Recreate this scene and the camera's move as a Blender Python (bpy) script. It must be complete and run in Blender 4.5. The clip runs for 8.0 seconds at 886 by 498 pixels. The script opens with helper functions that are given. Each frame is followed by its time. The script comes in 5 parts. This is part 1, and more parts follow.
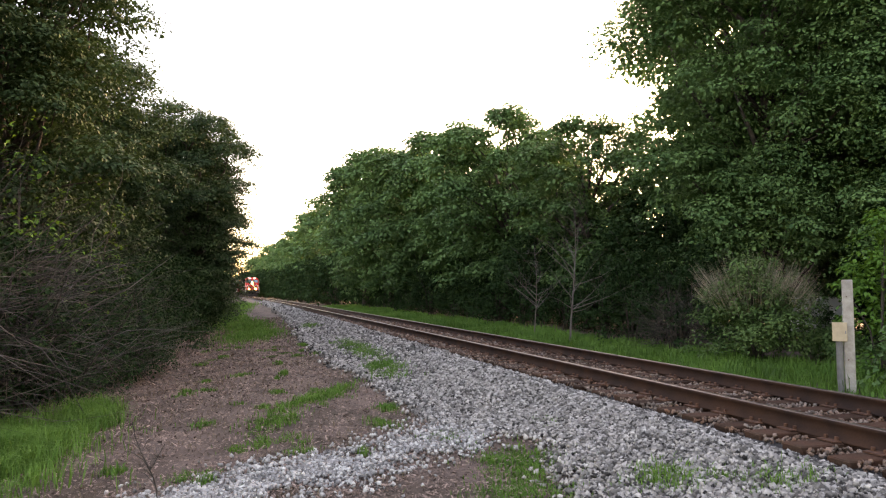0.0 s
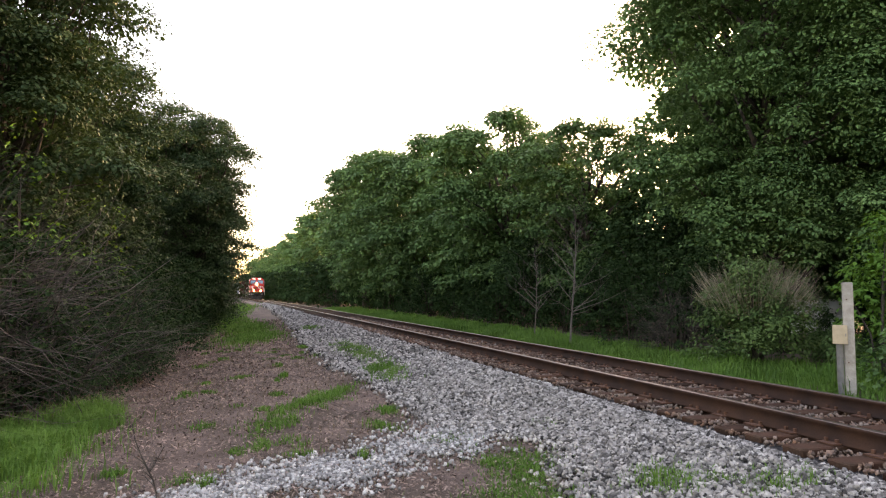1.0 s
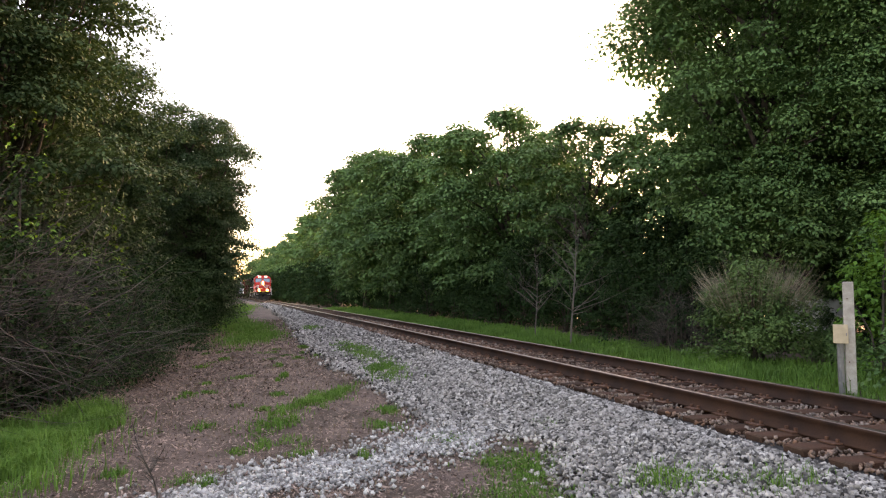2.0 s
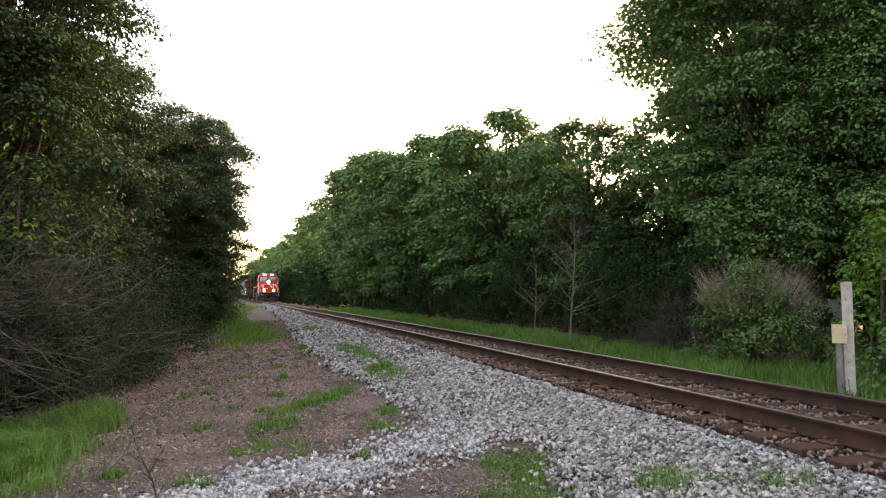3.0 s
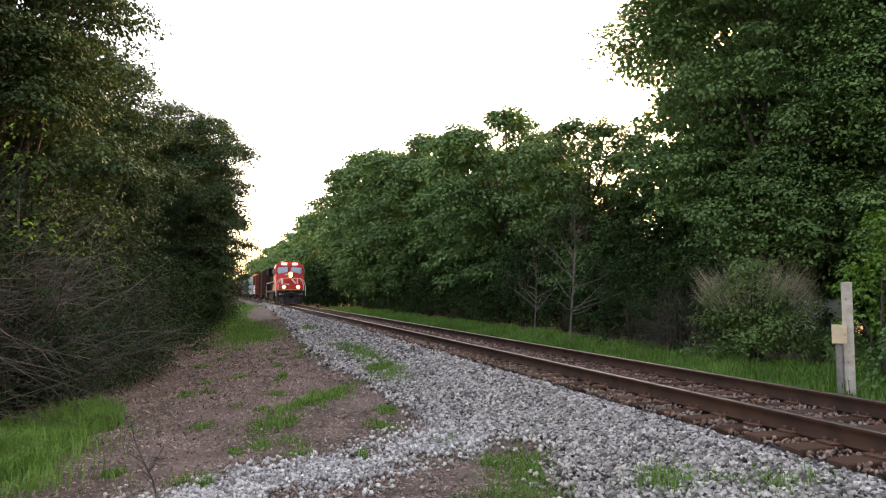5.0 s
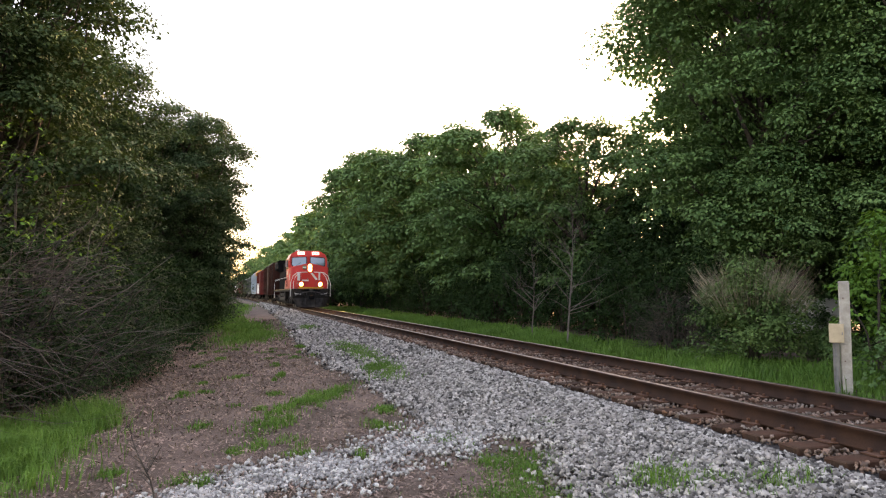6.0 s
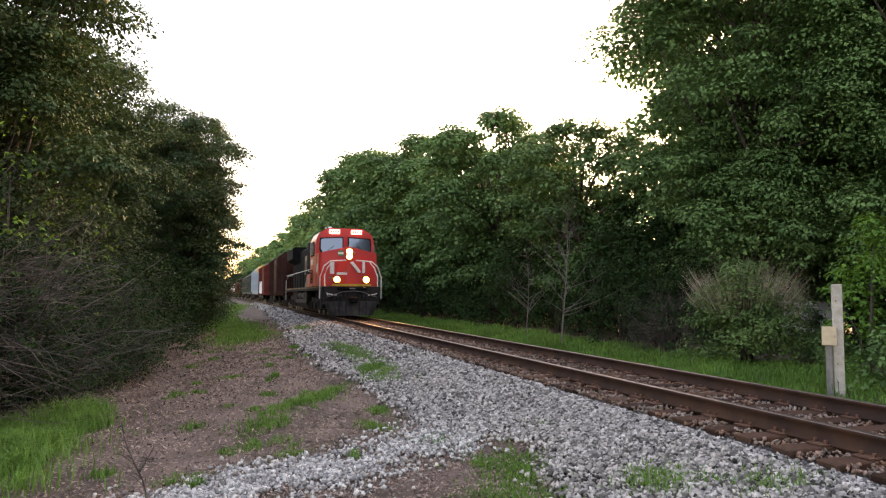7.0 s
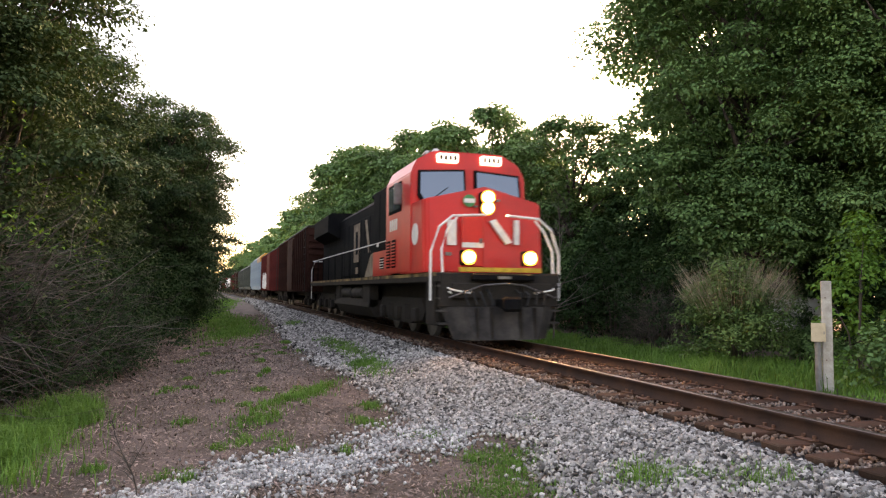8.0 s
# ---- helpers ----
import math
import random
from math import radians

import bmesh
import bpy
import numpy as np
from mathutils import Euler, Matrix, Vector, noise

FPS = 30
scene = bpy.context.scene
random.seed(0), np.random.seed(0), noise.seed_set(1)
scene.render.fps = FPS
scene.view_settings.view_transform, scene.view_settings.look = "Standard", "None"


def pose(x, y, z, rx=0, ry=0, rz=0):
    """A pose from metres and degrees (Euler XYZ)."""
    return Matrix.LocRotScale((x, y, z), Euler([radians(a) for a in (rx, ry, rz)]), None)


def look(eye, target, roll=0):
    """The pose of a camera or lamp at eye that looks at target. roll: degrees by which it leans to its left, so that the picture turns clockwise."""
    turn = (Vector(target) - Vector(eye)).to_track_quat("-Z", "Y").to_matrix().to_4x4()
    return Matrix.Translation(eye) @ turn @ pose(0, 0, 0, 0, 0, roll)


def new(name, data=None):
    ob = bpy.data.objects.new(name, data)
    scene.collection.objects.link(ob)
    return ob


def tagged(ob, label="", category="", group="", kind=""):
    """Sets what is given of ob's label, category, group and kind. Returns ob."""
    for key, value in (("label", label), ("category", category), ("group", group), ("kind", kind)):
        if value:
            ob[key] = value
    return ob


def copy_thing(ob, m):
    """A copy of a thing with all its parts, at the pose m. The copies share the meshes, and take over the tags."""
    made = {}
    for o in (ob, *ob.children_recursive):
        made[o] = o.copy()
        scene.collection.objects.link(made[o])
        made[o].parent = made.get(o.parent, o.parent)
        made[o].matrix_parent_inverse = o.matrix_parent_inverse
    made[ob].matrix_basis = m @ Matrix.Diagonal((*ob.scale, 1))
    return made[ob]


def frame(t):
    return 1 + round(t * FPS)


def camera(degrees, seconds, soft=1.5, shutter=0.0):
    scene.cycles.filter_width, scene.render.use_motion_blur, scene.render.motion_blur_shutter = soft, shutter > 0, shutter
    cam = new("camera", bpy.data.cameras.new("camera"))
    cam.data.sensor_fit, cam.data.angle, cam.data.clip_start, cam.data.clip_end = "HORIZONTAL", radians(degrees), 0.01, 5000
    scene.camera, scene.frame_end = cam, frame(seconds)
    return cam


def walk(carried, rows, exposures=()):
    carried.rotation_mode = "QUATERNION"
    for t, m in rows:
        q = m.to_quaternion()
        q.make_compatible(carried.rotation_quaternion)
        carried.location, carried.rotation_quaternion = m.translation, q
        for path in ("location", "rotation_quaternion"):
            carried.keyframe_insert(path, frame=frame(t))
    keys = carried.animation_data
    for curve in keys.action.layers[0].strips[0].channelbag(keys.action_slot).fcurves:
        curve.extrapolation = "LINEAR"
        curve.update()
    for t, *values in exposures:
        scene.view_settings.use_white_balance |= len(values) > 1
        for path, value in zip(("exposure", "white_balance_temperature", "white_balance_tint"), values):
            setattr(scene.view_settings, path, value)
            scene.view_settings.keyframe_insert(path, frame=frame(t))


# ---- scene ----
# ---------------------------------------------------------------- camera
cam = camera(66.3, 8.0, soft=1.2, shutter=0.25)
walk(cam, [
    (0.0, pose(0, 0, 1.178, 93.624, -0.000, -16.668)),
    (0.5, pose(0, 0, 1.178, 93.709, 0.002, -16.669)),
    (1.0, pose(0, 0, 1.178, 93.814, -0.059, -16.662)),
    (1.5, pose(0, 0, 1.178, 93.795, -0.016, -16.594)),
    (3.0, pose(0, 0, 1.178, 93.848, 0.083, -16.707)),
    (3.5, pose(0, 0, 1.178, 93.880, 0.068, -16.565)),
    (4.0, pose(0, 0, 1.178, 93.872, -0.042, -16.609)),
    (4.5, pose(0, 0, 1.178, 93.822, -0.050, -16.671)),
    (6.0, pose(0, 0, 1.178, 93.759, 0.026, -16.882)),
    (6.5, pose(0, 0, 1.178, 93.759, -0.039, -17.137)),
    (7.0, pose(0, 0, 1.178, 93.845, -0.247, -17.341)),
    (7.5, pose(0, 0, 1.178, 93.816, -0.315, -17.612)),
    (8.0, pose(0, 0, 1.178, 93.488, -0.416, -18.007)),
], exposures=((0.0, 3.05, 9600, 30), (8.0, 3.05, 9600, 30)))

# ---------------------------------------------------------------- light
SUN_AZ, SUN_EL = 52.0, 14.0       # degrees to the right of the track's far end, degrees up
world = bpy.data.worlds.new("sky")
scene.world = world
world.use_nodes = True
wn = world.node_tree.nodes
sky = wn.new("ShaderNodeTexSky")
sky.sky_type = "NISHITA"
sky.sun_disc = False
sky.sun_elevation = radians(SUN_EL)
sky.sun_rotation = radians(SUN_AZ)
sky.air_density, sky.dust_density, sky.ozone_density = 1.0, 2.0, 1.0
wn["Background"].inputs["Strength"].default_value = 0.15
world.node_tree.links.new(sky.outputs[0], wn["Background"].inputs["Color"])
sun = new("sun", bpy.data.lights.new("sun", "SUN"))
sun.data.energy, sun.data.angle, sun.data.color = 0.9, radians(12), (1.0, 0.82, 0.62)
sun_way = Vector((math.sin(radians(SUN_AZ)), math.cos(radians(SUN_AZ)), math.tan(radians(SUN_EL))))
sun.matrix_world = look(sun_way * 50, (0, 0, 0))

# ---------------------------------------------------------------- materials


def material(name, colour, rough=0.8, metal=0.0, vary=0.25, scale=6.0, fine=60.0, bump=0.3, tint=None, islands=0.0, objects=0.0, depth=0.01, spec=0.3):
    """Two scales of noise over a base colour, with relief."""
    m = bpy.data.materials.new(name)
    m.use_nodes = True
    nt = m.node_tree
    n, link = nt.nodes, nt.links.new
    bsdf = n["Principled BSDF"]
    bsdf.inputs["Roughness"].default_value, bsdf.inputs["Metallic"].default_value = rough, metal
    bsdf.inputs["Specular IOR Level"].default_value = spec
    geo = n.new("ShaderNodeTexCoord")
    a = n.new("ShaderNodeTexNoise"); a.inputs["Scale"].default_value = scale; a.inputs["Detail"].default_value = 6
    b = n.new("ShaderNodeTexNoise"); b.inputs["Scale"].default_value = fine; b.inputs["Detail"].default_value = 4
    link(geo.outputs["Object"], a.inputs["Vector"]); link(geo.outputs["Object"], b.inputs["Vector"])
    ramp = n.new("ShaderNodeMapRange")
    ramp.inputs["From Min"].default_value, ramp.inputs["From Max"].default_value = 0.35, 0.65
    link(a.outputs["Fac"], ramp.inputs["Value"])
    mix = n.new("ShaderNodeMix"); mix.data_type = "RGBA"
    second = tint or tuple(c * (1 - 1.6 * vary) for c in colour)
    mix.inputs["A"].default_value, mix.inputs["B"].default_value = (*colour, 1), (*second, 1)
    link(ramp.outputs[0], mix.inputs["Factor"])
    val = n.new("ShaderNodeMath"); val.operation = "MULTIPLY_ADD"
    val.inputs[1].default_value, val.inputs[2].default_value = 2 * vary, 1 - vary
    link(b.outputs["Fac"], val.inputs[0])
    last = val.outputs[0]
    for amount, kind, out in ((islands, "ShaderNodeNewGeometry", "Random Per Island"), (objects, "ShaderNodeObjectInfo", "Random")):
        if amount:
            src = n.new(kind)
            k = n.new("ShaderNodeMath"); k.operation = "MULTIPLY_ADD"
            k.inputs[1].default_value, k.inputs[2].default_value = 2 * amount, 1 - amount
            link(src.outputs[out], k.inputs[0])
            j = n.new("ShaderNodeMath"); j.operation = "MULTIPLY"
            link(last, j.inputs[0]); link(k.outputs[0], j.inputs[1])
            last = j.outputs[0]
    hsv = n.new("ShaderNodeHueSaturation")
    link(mix.outputs["Result"], hsv.inputs["Color"]); link(last, hsv.inputs["Value"])
    link(hsv.outputs[0], bsdf.inputs["Base Color"])
    if bump:
        bp = n.new("ShaderNodeBump")
        bp.inputs["Strength"].default_value, bp.inputs["Distance"].default_value = bump, depth
        link(b.outputs["Fac"], bp.inputs["Height"]); link(bp.outputs[0], bsdf.inputs["Normal"])
    return m


def leaf_material(name, colour, second, through_colour, through_amount=0.35, rough=0.55, spec=0.1):
    """Leaves: colour drawn per leaf between two greens, part of the light goes through."""
    m = bpy.data.materials.new(name)
    m.use_nodes = True
    nt = m.node_tree
    n, link = nt.nodes, nt.links.new
    bsdf = n["Principled BSDF"]
    bsdf.inputs["Roughness"].default_value = rough
    bsdf.inputs["Specular IOR Level"].default_value = spec
    geo, info, tc = n.new("ShaderNodeNewGeometry"), n.new("ShaderNodeObjectInfo"), n.new("ShaderNodeTexCoord")
    noise_n = n.new("ShaderNodeTexNoise"); noise_n.inputs["Scale"].default_value = 0.9; noise_n.inputs["Detail"].default_value = 3
    link(tc.outputs["Object"], noise_n.inputs["Vector"])
    add = n.new("ShaderNodeMath"); add.operation = "MULTIPLY_ADD"; add.inputs[1].default_value = 0.4; add.inputs[2].default_value = -0.12
    link(geo.outputs["Random Per Island"], add.inputs[0])
    add2 = n.new("ShaderNodeMath"); add2.operation = "MULTIPLY_ADD"; add2.inputs[1].default_value = 1.3
    link(noise_n.outputs["Fac"], add2.inputs[0]); link(add.outputs[0], add2.inputs[2])
    mp = n.new("ShaderNodeMapRange"); mp.inputs["From Min"].default_value, mp.inputs["From Max"].default_value = 0.3, 1.1
    link(add2.outputs[0], mp.inputs["Value"])
    mix = n.new("ShaderNodeMix"); mix.data_type = "RGBA"
    mix.inputs["A"].default_value, mix.inputs["B"].default_value = (*colour, 1), (*second, 1)
    link(mp.outputs[0], mix.inputs["Factor"])
    k = n.new("ShaderNodeMath"); k.operation = "MULTIPLY_ADD"; k.inputs[1].default_value, k.inputs[2].default_value = 0.4, 0.8
    link(info.outputs["Random"], k.inputs[0])
    hsv = n.new("ShaderNodeHueSaturation")
    link(mix.outputs["Result"], hsv.inputs["Color"]); link(k.outputs[0], hsv.inputs["Value"])
    link(hsv.outputs[0], bsdf.inputs["Base Color"])
    tr = n.new("ShaderNodeBsdfTranslucent"); tr.inputs["Color"].default_value = (*through_colour, 1)
    ms = n.new("ShaderNodeMixShader"); ms.inputs[0].default_value = through_amount
    link(bsdf.outputs[0], ms.inputs[1]); link(tr.outputs[0], ms.inputs[2])
    link(ms.outputs[0], n["Material Output"].inputs["Surface"])
    return m


def glow(name, colour, strength):
    m = bpy.data.materials.new(name)
    m.use_nodes = True
    b = m.node_tree.nodes["Principled BSDF"]
    b.inputs["Base Color"].default_value = (*colour, 1)
    b.inputs["Emission Color"].default_value, b.inputs["Emission Strength"].default_value = (*colour, 1), strength
    return m


def pane_material(name, colour=(0.02, 0.03, 0.04)):
    m = bpy.data.materials.new(name)
    m.use_nodes = True
    b = m.node_tree.nodes["Principled BSDF"]
    b.inputs["Base Color"].default_value, b.inputs["Roughness"].default_value = (*colour, 1), 0.06
    b.inputs["Specular IOR Level"].default_value = 1.0
    return m


M_SOIL = material("dead_grass_soil", (0.15, 0.107, 0.09), 0.95, vary=0.3, scale=1.1, fine=38, bump=0.7, tint=(0.068, 0.05, 0.038), depth=0.03)
M_LITTER = material("dead_grass_litter", (0.26, 0.186, 0.155), 0.9, vary=0.25, scale=2, fine=30, bump=0, tint=(0.15, 0.105, 0.085), islands=0.7)
# bed far darker than its stones: the gaps' shade is in the colour
M_BALLAST_SHADED = material("ballast_bed", (0.055, 0.052, 0.052), 0.9, vary=0.45, scale=9, fine=32, bump=1.0, tint=(0.025, 0.024, 0.023), depth=0.04)
M_STONE = material("ballast_stone", (0.325, 0.305, 0.28), 0.85, vary=0.25, scale=9, fine=70, bump=0.4, tint=(0.155, 0.143, 0.13), islands=0.95)
M_STONE_RUST = material("rusty_ballast_stone", (0.21, 0.17, 0.145), 0.85, vary=0.2, scale=4, fine=40, bump=0.25, tint=(0.18, 0.09, 0.055), islands=0.55)
M_STONE_PALE = material("pale_gravel_stone", (0.42, 0.41, 0.385), 0.85, vary=0.2, scale=6, fine=60, bump=0.3, tint=(0.26, 0.25, 0.24), islands=0.6)
M_TIE = material("creosoted_tie", (0.05, 0.029, 0.02), 0.85, vary=0.35, scale=5, fine=45, bump=0.7, tint=(0.065, 0.03, 0.02), objects=0.45, spec=0.1)
M_RAIL = material("rusty_rail", (0.056, 0.028, 0.019), 0.8, 0.0, vary=0.25, scale=3, fine=50, bump=0.3, tint=(0.03, 0.018, 0.015), spec=0.1)
M_RAILTOP = material("polished_rail_head", (0.15, 0.115, 0.1), 0.32, 0.7, vary=0.12, scale=4, fine=40, bump=0.05)
M_PLATE = material("rusty_plate", (0.15, 0.07, 0.045), 0.8, 0.2, vary=0.3, scale=20, fine=90, bump=0.4)
M_GRASS = leaf_material("green_grass", (0.045, 0.13, 0.028), (0.135, 0.268, 0.055), (0.09, 0.21, 0.035), 0.3)
M_GRASS_DRY = leaf_material("dry_grass", (0.14, 0.11, 0.07), (0.24, 0.19, 0.13), (0.2, 0.15, 0.09), 0.2)
M_LEAF_R = leaf_material("broad_leaves", (0.034, 0.092, 0.034), (0.125, 0.23, 0.078), (0.08, 0.16, 0.045), 0.14)
# greens darkened to stand for the shade under the trees and inside the thicket
M_LEAF_SHADED = leaf_material("canopy_shaded_leaves", (0.011, 0.03, 0.013), (0.038, 0.076, 0.028), (0.03, 0.06, 0.015), 0.1, 0.7, 0.03)
M_LEAF_L = leaf_material("vine_leaves", (0.019, 0.048, 0.023), (0.078, 0.13, 0.052), (0.05, 0.09, 0.025), 0.12)
M_LEAF_BRIGHT = leaf_material("fresh_leaves", (0.045, 0.135, 0.03), (0.1, 0.23, 0.045), (0.15, 0.28, 0.03))
M_LEAF_DUSTY = leaf_material("dusty_leaves", (0.03, 0.076, 0.024), (0.095, 0.16, 0.05), (0.07, 0.1, 0.035), 0.15)
M_BARK = material("grey_brown_bark", (0.075, 0.06, 0.05), 0.9, vary=0.3, scale=6, fine=30, bump=0.8, tint=(0.04, 0.032, 0.027), depth=0.02)
M_TWIG = material("dry_twig", (0.12, 0.105, 0.092), 0.9, vary=0.25, scale=3, fine=40, bump=0, tint=(0.03, 0.023, 0.019), islands=0.6)
M_DEADWOOD = material("pale_dead_wood", (0.145, 0.125, 0.11), 0.9, vary=0.25, scale=5, fine=40, bump=0.2, tint=(0.11, 0.09, 0.08))
M_STRAW = material("straw_shoots", (0.3, 0.265, 0.2), 0.9, vary=0.2, scale=5, fine=40, bump=0, tint=(0.24, 0.2, 0.13), islands=0.4)
M_RED = material("red_engine_paint", (0.62, 0.028, 0.022), 0.38, vary=0.1, scale=1.5, fine=25, bump=0.03, tint=(0.5, 0.03, 0.025))
M_BLACK = material("black_engine_paint", (0.006, 0.006, 0.007), 0.85, vary=0.3, scale=2, fine=25, bump=0.05, tint=(0.01, 0.01, 0.01), spec=0.04)
M_GRIME = material("grimy_underframe", (0.022, 0.019, 0.017), 0.8, vary=0.35, scale=3, fine=30, bump=0.3, tint=(0.03, 0.025, 0.021), spec=0.12)
M_PLOW = material("scuffed_plow", (0.026, 0.024, 0.024), 0.75, vary=0.35, scale=3, fine=20, bump=0.15, tint=(0.06, 0.054, 0.05), spec=0.1)
M_WHITE = material("white_paint", (0.72, 0.70, 0.66), 0.5, vary=0.12, scale=6, fine=30, bump=0.05)
M_YELLOW = material("yellow_stripe", (0.62, 0.36, 0.04), 0.5, vary=0.2, scale=6, fine=30, bump=0.05)
M_SILL = material("worn_tan_sill", (0.3, 0.2, 0.09), 0.7, vary=0.3, scale=2.2, fine=20, bump=0.1, tint=(0.035, 0.026, 0.02), spec=0.1)
M_TAN = material("weathered_tan_paint", (0.3, 0.235, 0.17), 0.7, vary=0.25, scale=2.5, fine=22, bump=0.06, tint=(0.17, 0.12, 0.09), spec=0.1)
M_GREEN = material("green_emblem", (0.03, 0.22, 0.08), 0.5, vary=0.1, scale=8, fine=30, bump=0)
M_STEEL = material("worn_steel", (0.2, 0.19, 0.185), 0.45, 0.7, vary=0.25, scale=5, fine=40, bump=0.1)
M_GLASS = pane_material("cab_glass", (0.09, 0.12, 0.155))
M_GLASS.node_tree.nodes["Principled BSDF"].inputs["Metallic"].default_value = 0.6
M_LAMP = glow("headlight_glow", (1.0, 0.62, 0.25), 75.0)
# orange glow for rings that imitate the halo round each lamp
M_GLARE = glow("lamp_glare_glow", (1.0, 0.42, 0.08), 0.32)
M_BOARD = glow("lit_number_board", (1.0, 0.93, 0.8), 0.35)
M_REDLAMP = glow("red_signal_glow", (1.0, 0.03, 0.02), 3.0)
M_BROWN = material("brown_boxcar", (0.05, 0.02, 0.015), 0.85, vary=0.3, scale=1.2, fine=18, bump=0.1, tint=(0.03, 0.013, 0.01), spec=0.05)
M_MAROON = material("maroon_boxcar", (0.12, 0.022, 0.019), 0.85, vary=0.25, scale=1.2, fine=18, bump=0.1, tint=(0.08, 0.017, 0.015), spec=0.05)
M_BLUEGREY = material("blue_grey_hopper", (0.26, 0.33, 0.36), 0.85, vary=0.2, scale=1.0, fine=18, bump=0.1, tint=(0.2, 0.24, 0.28))
M_GREENCAR = material("dark_green_hopper", (0.03, 0.042, 0.034), 0.85, vary=0.3, scale=1.0, fine=18, bump=0.1, tint=(0.06, 0.065, 0.055))
M_GREYCAR = material("pale_grey_tank", (0.5, 0.49, 0.47), 0.55, vary=0.2, scale=1.0, fine=18, bump=0.1, tint=(0.32, 0.3, 0.28))
M_ORANGE = material("orange_hatch", (0.6, 0.25, 0.03), 0.6, vary=0.2, scale=3, fine=20, bump=0.1)
M_POST = material("weathered_post", (0.42, 0.385, 0.34), 0.9, vary=0.2, scale=8, fine=50, bump=0.5, tint=(0.29, 0.26, 0.225))
M_BOXTAN = material("tan_box", (0.52, 0.41, 0.28), 0.6, vary=0.12, scale=6, fine=50, bump=0.1)
M_CONDUIT = material("grey_conduit", (0.22, 0.215, 0.21), 0.5, 0.4, vary=0.2, scale=8, fine=50, bump=0.1)
M_CARWHITE = material("white_car_paint", (0.7, 0.7, 0.72), 0.3, vary=0.05, scale=2, fine=20, bump=0)
M_RUBBER = material("tyre_rubber", (0.02, 0.02, 0.02), 0.9, vary=0.2, scale=5, fine=40, bump=0.1)

# ---------------------------------------------------------------- tools


def thing(name, label, category, group="", kind="", m=None):
    ob = new(name)
    if m is not None:
        ob.matrix_basis = m
    return tagged(ob, label, category, group, kind)


def part(name, bm, mat, parent=None, label="", smooth=False):
    me = bpy.data.meshes.new(name)
    bm.to_mesh(me)
    bm.free()
    for one in mat if isinstance(mat, (list, tuple)) else (mat,):
        me.materials.append(one)
    if smooth:
        me.shade_smooth()
    ob = new(name, me)
    ob.parent = parent
    return tagged(ob, label)


def array_mesh(name, verts, faces, mats, parent=None, label="", picks=None, smooth=False):
    """One mesh object from numpy arrays; every face has the same number of corners."""
    me = bpy.data.meshes.new(name)
    verts, faces = np.asarray(verts, np.float32), np.asarray(faces, np.int32)
    n, k = faces.shape
    me.vertices.add(len(verts)); me.vertices.foreach_set("co", verts.ravel())
    me.loops.add(n * k); me.loops.foreach_set("vertex_index", faces.ravel())
    me.polygons.add(n); me.polygons.foreach_set("loop_start", np.arange(0, n * k, k, dtype=np.int32))
    if picks is not None:
        me.polygons.foreach_set("material_index", np.asarray(picks, np.int32))
    for one in mats if isinstance(mats, (list, tuple)) else (mats,):
        me.materials.append(one)
    me.update(calc_edges=True)
    if smooth:
        me.shade_smooth()
    ob = new(name, me)
    ob.parent = parent
    return tagged(ob, label)


def box(bm, x0, x1, y0, y1, z0, z1, bevel=0.0):
    r = bmesh.ops.create_cube(bm, size=1.0, matrix=Matrix.Translation(((x0 + x1) / 2, (y0 + y1) / 2, (z0 + z1) / 2)) @ Matrix.Diagonal((x1 - x0, y1 - y0, z1 - z0, 1)))
    if bevel:
        edges = list({e for v in r["verts"] for e in v.link_edges})
        bmesh.ops.bevel(bm, geom=edges, offset=bevel, segments=1, affect="EDGES")
    return bm


def cyl(bm, centre, axis, r, length, seg=16, r2=None):
    turn = Vector(axis).to_track_quat("Z", "Y").to_matrix().to_4x4()
    bmesh.ops.create_cone(bm, cap_ends=True, segments=seg, radius1=r, radius2=r if r2 is None else r2, depth=length, matrix=Matrix.Translation(centre) @ turn)
    return bm


def prism(bm, profile, axis, a, b):
    """A closed profile of pairs swept along x, y or z from a to b."""
    put = {"x": lambda p, t: (t, p[0], p[1]), "y": lambda p, t: (p[0], t, p[1]), "z": lambda p, t: (p[0], p[1], t)}[axis]
    v = [[bm.verts.new(put(p, t)) for p in profile] for t in (a, b)]
    n = len(profile)
    bm.faces.new(v[0]); bm.faces.new(list(reversed(v[1])))
    for i in range(n):
        bm.faces.new((v[0][i], v[1][i], v[1][(i + 1) % n], v[0][(i + 1) % n]))
    bmesh.ops.recalc_face_normals(bm, faces=bm.faces)
    return bm


def tube(bm, points, r, seg=6, r_end=None):
    """A round bar along points, tapering to r_end."""
    pts = [Vector(p) for p in points]
    rings = []
    for i, p in enumerate(pts):
        d = (pts[min(i + 1, len(pts) - 1)] - pts[max(i - 1, 0)]).normalized()
        side = d.cross(Vector((0.31, 0.17, 0.93))).normalized()
        up = side.cross(d)
        rr = r if r_end is None else r + (r_end - r) * i / max(1, len(pts) - 1)
        rings.append([bm.verts.new(p + side * rr * math.cos(6.2832 * j / seg) + up * rr * math.sin(6.2832 * j / seg)) for j in range(seg)])
    for a, b in zip(rings, rings[1:]):
        for j in range(seg):
            bm.faces.new((a[j], a[(j + 1) % seg], b[(j + 1) % seg], b[j]))
    bm.faces.new(rings[0]); bm.faces.new(list(reversed(rings[-1])))
    bmesh.ops.recalc_face_normals(bm, faces=bm.faces)
    return bm


B = bmesh.new

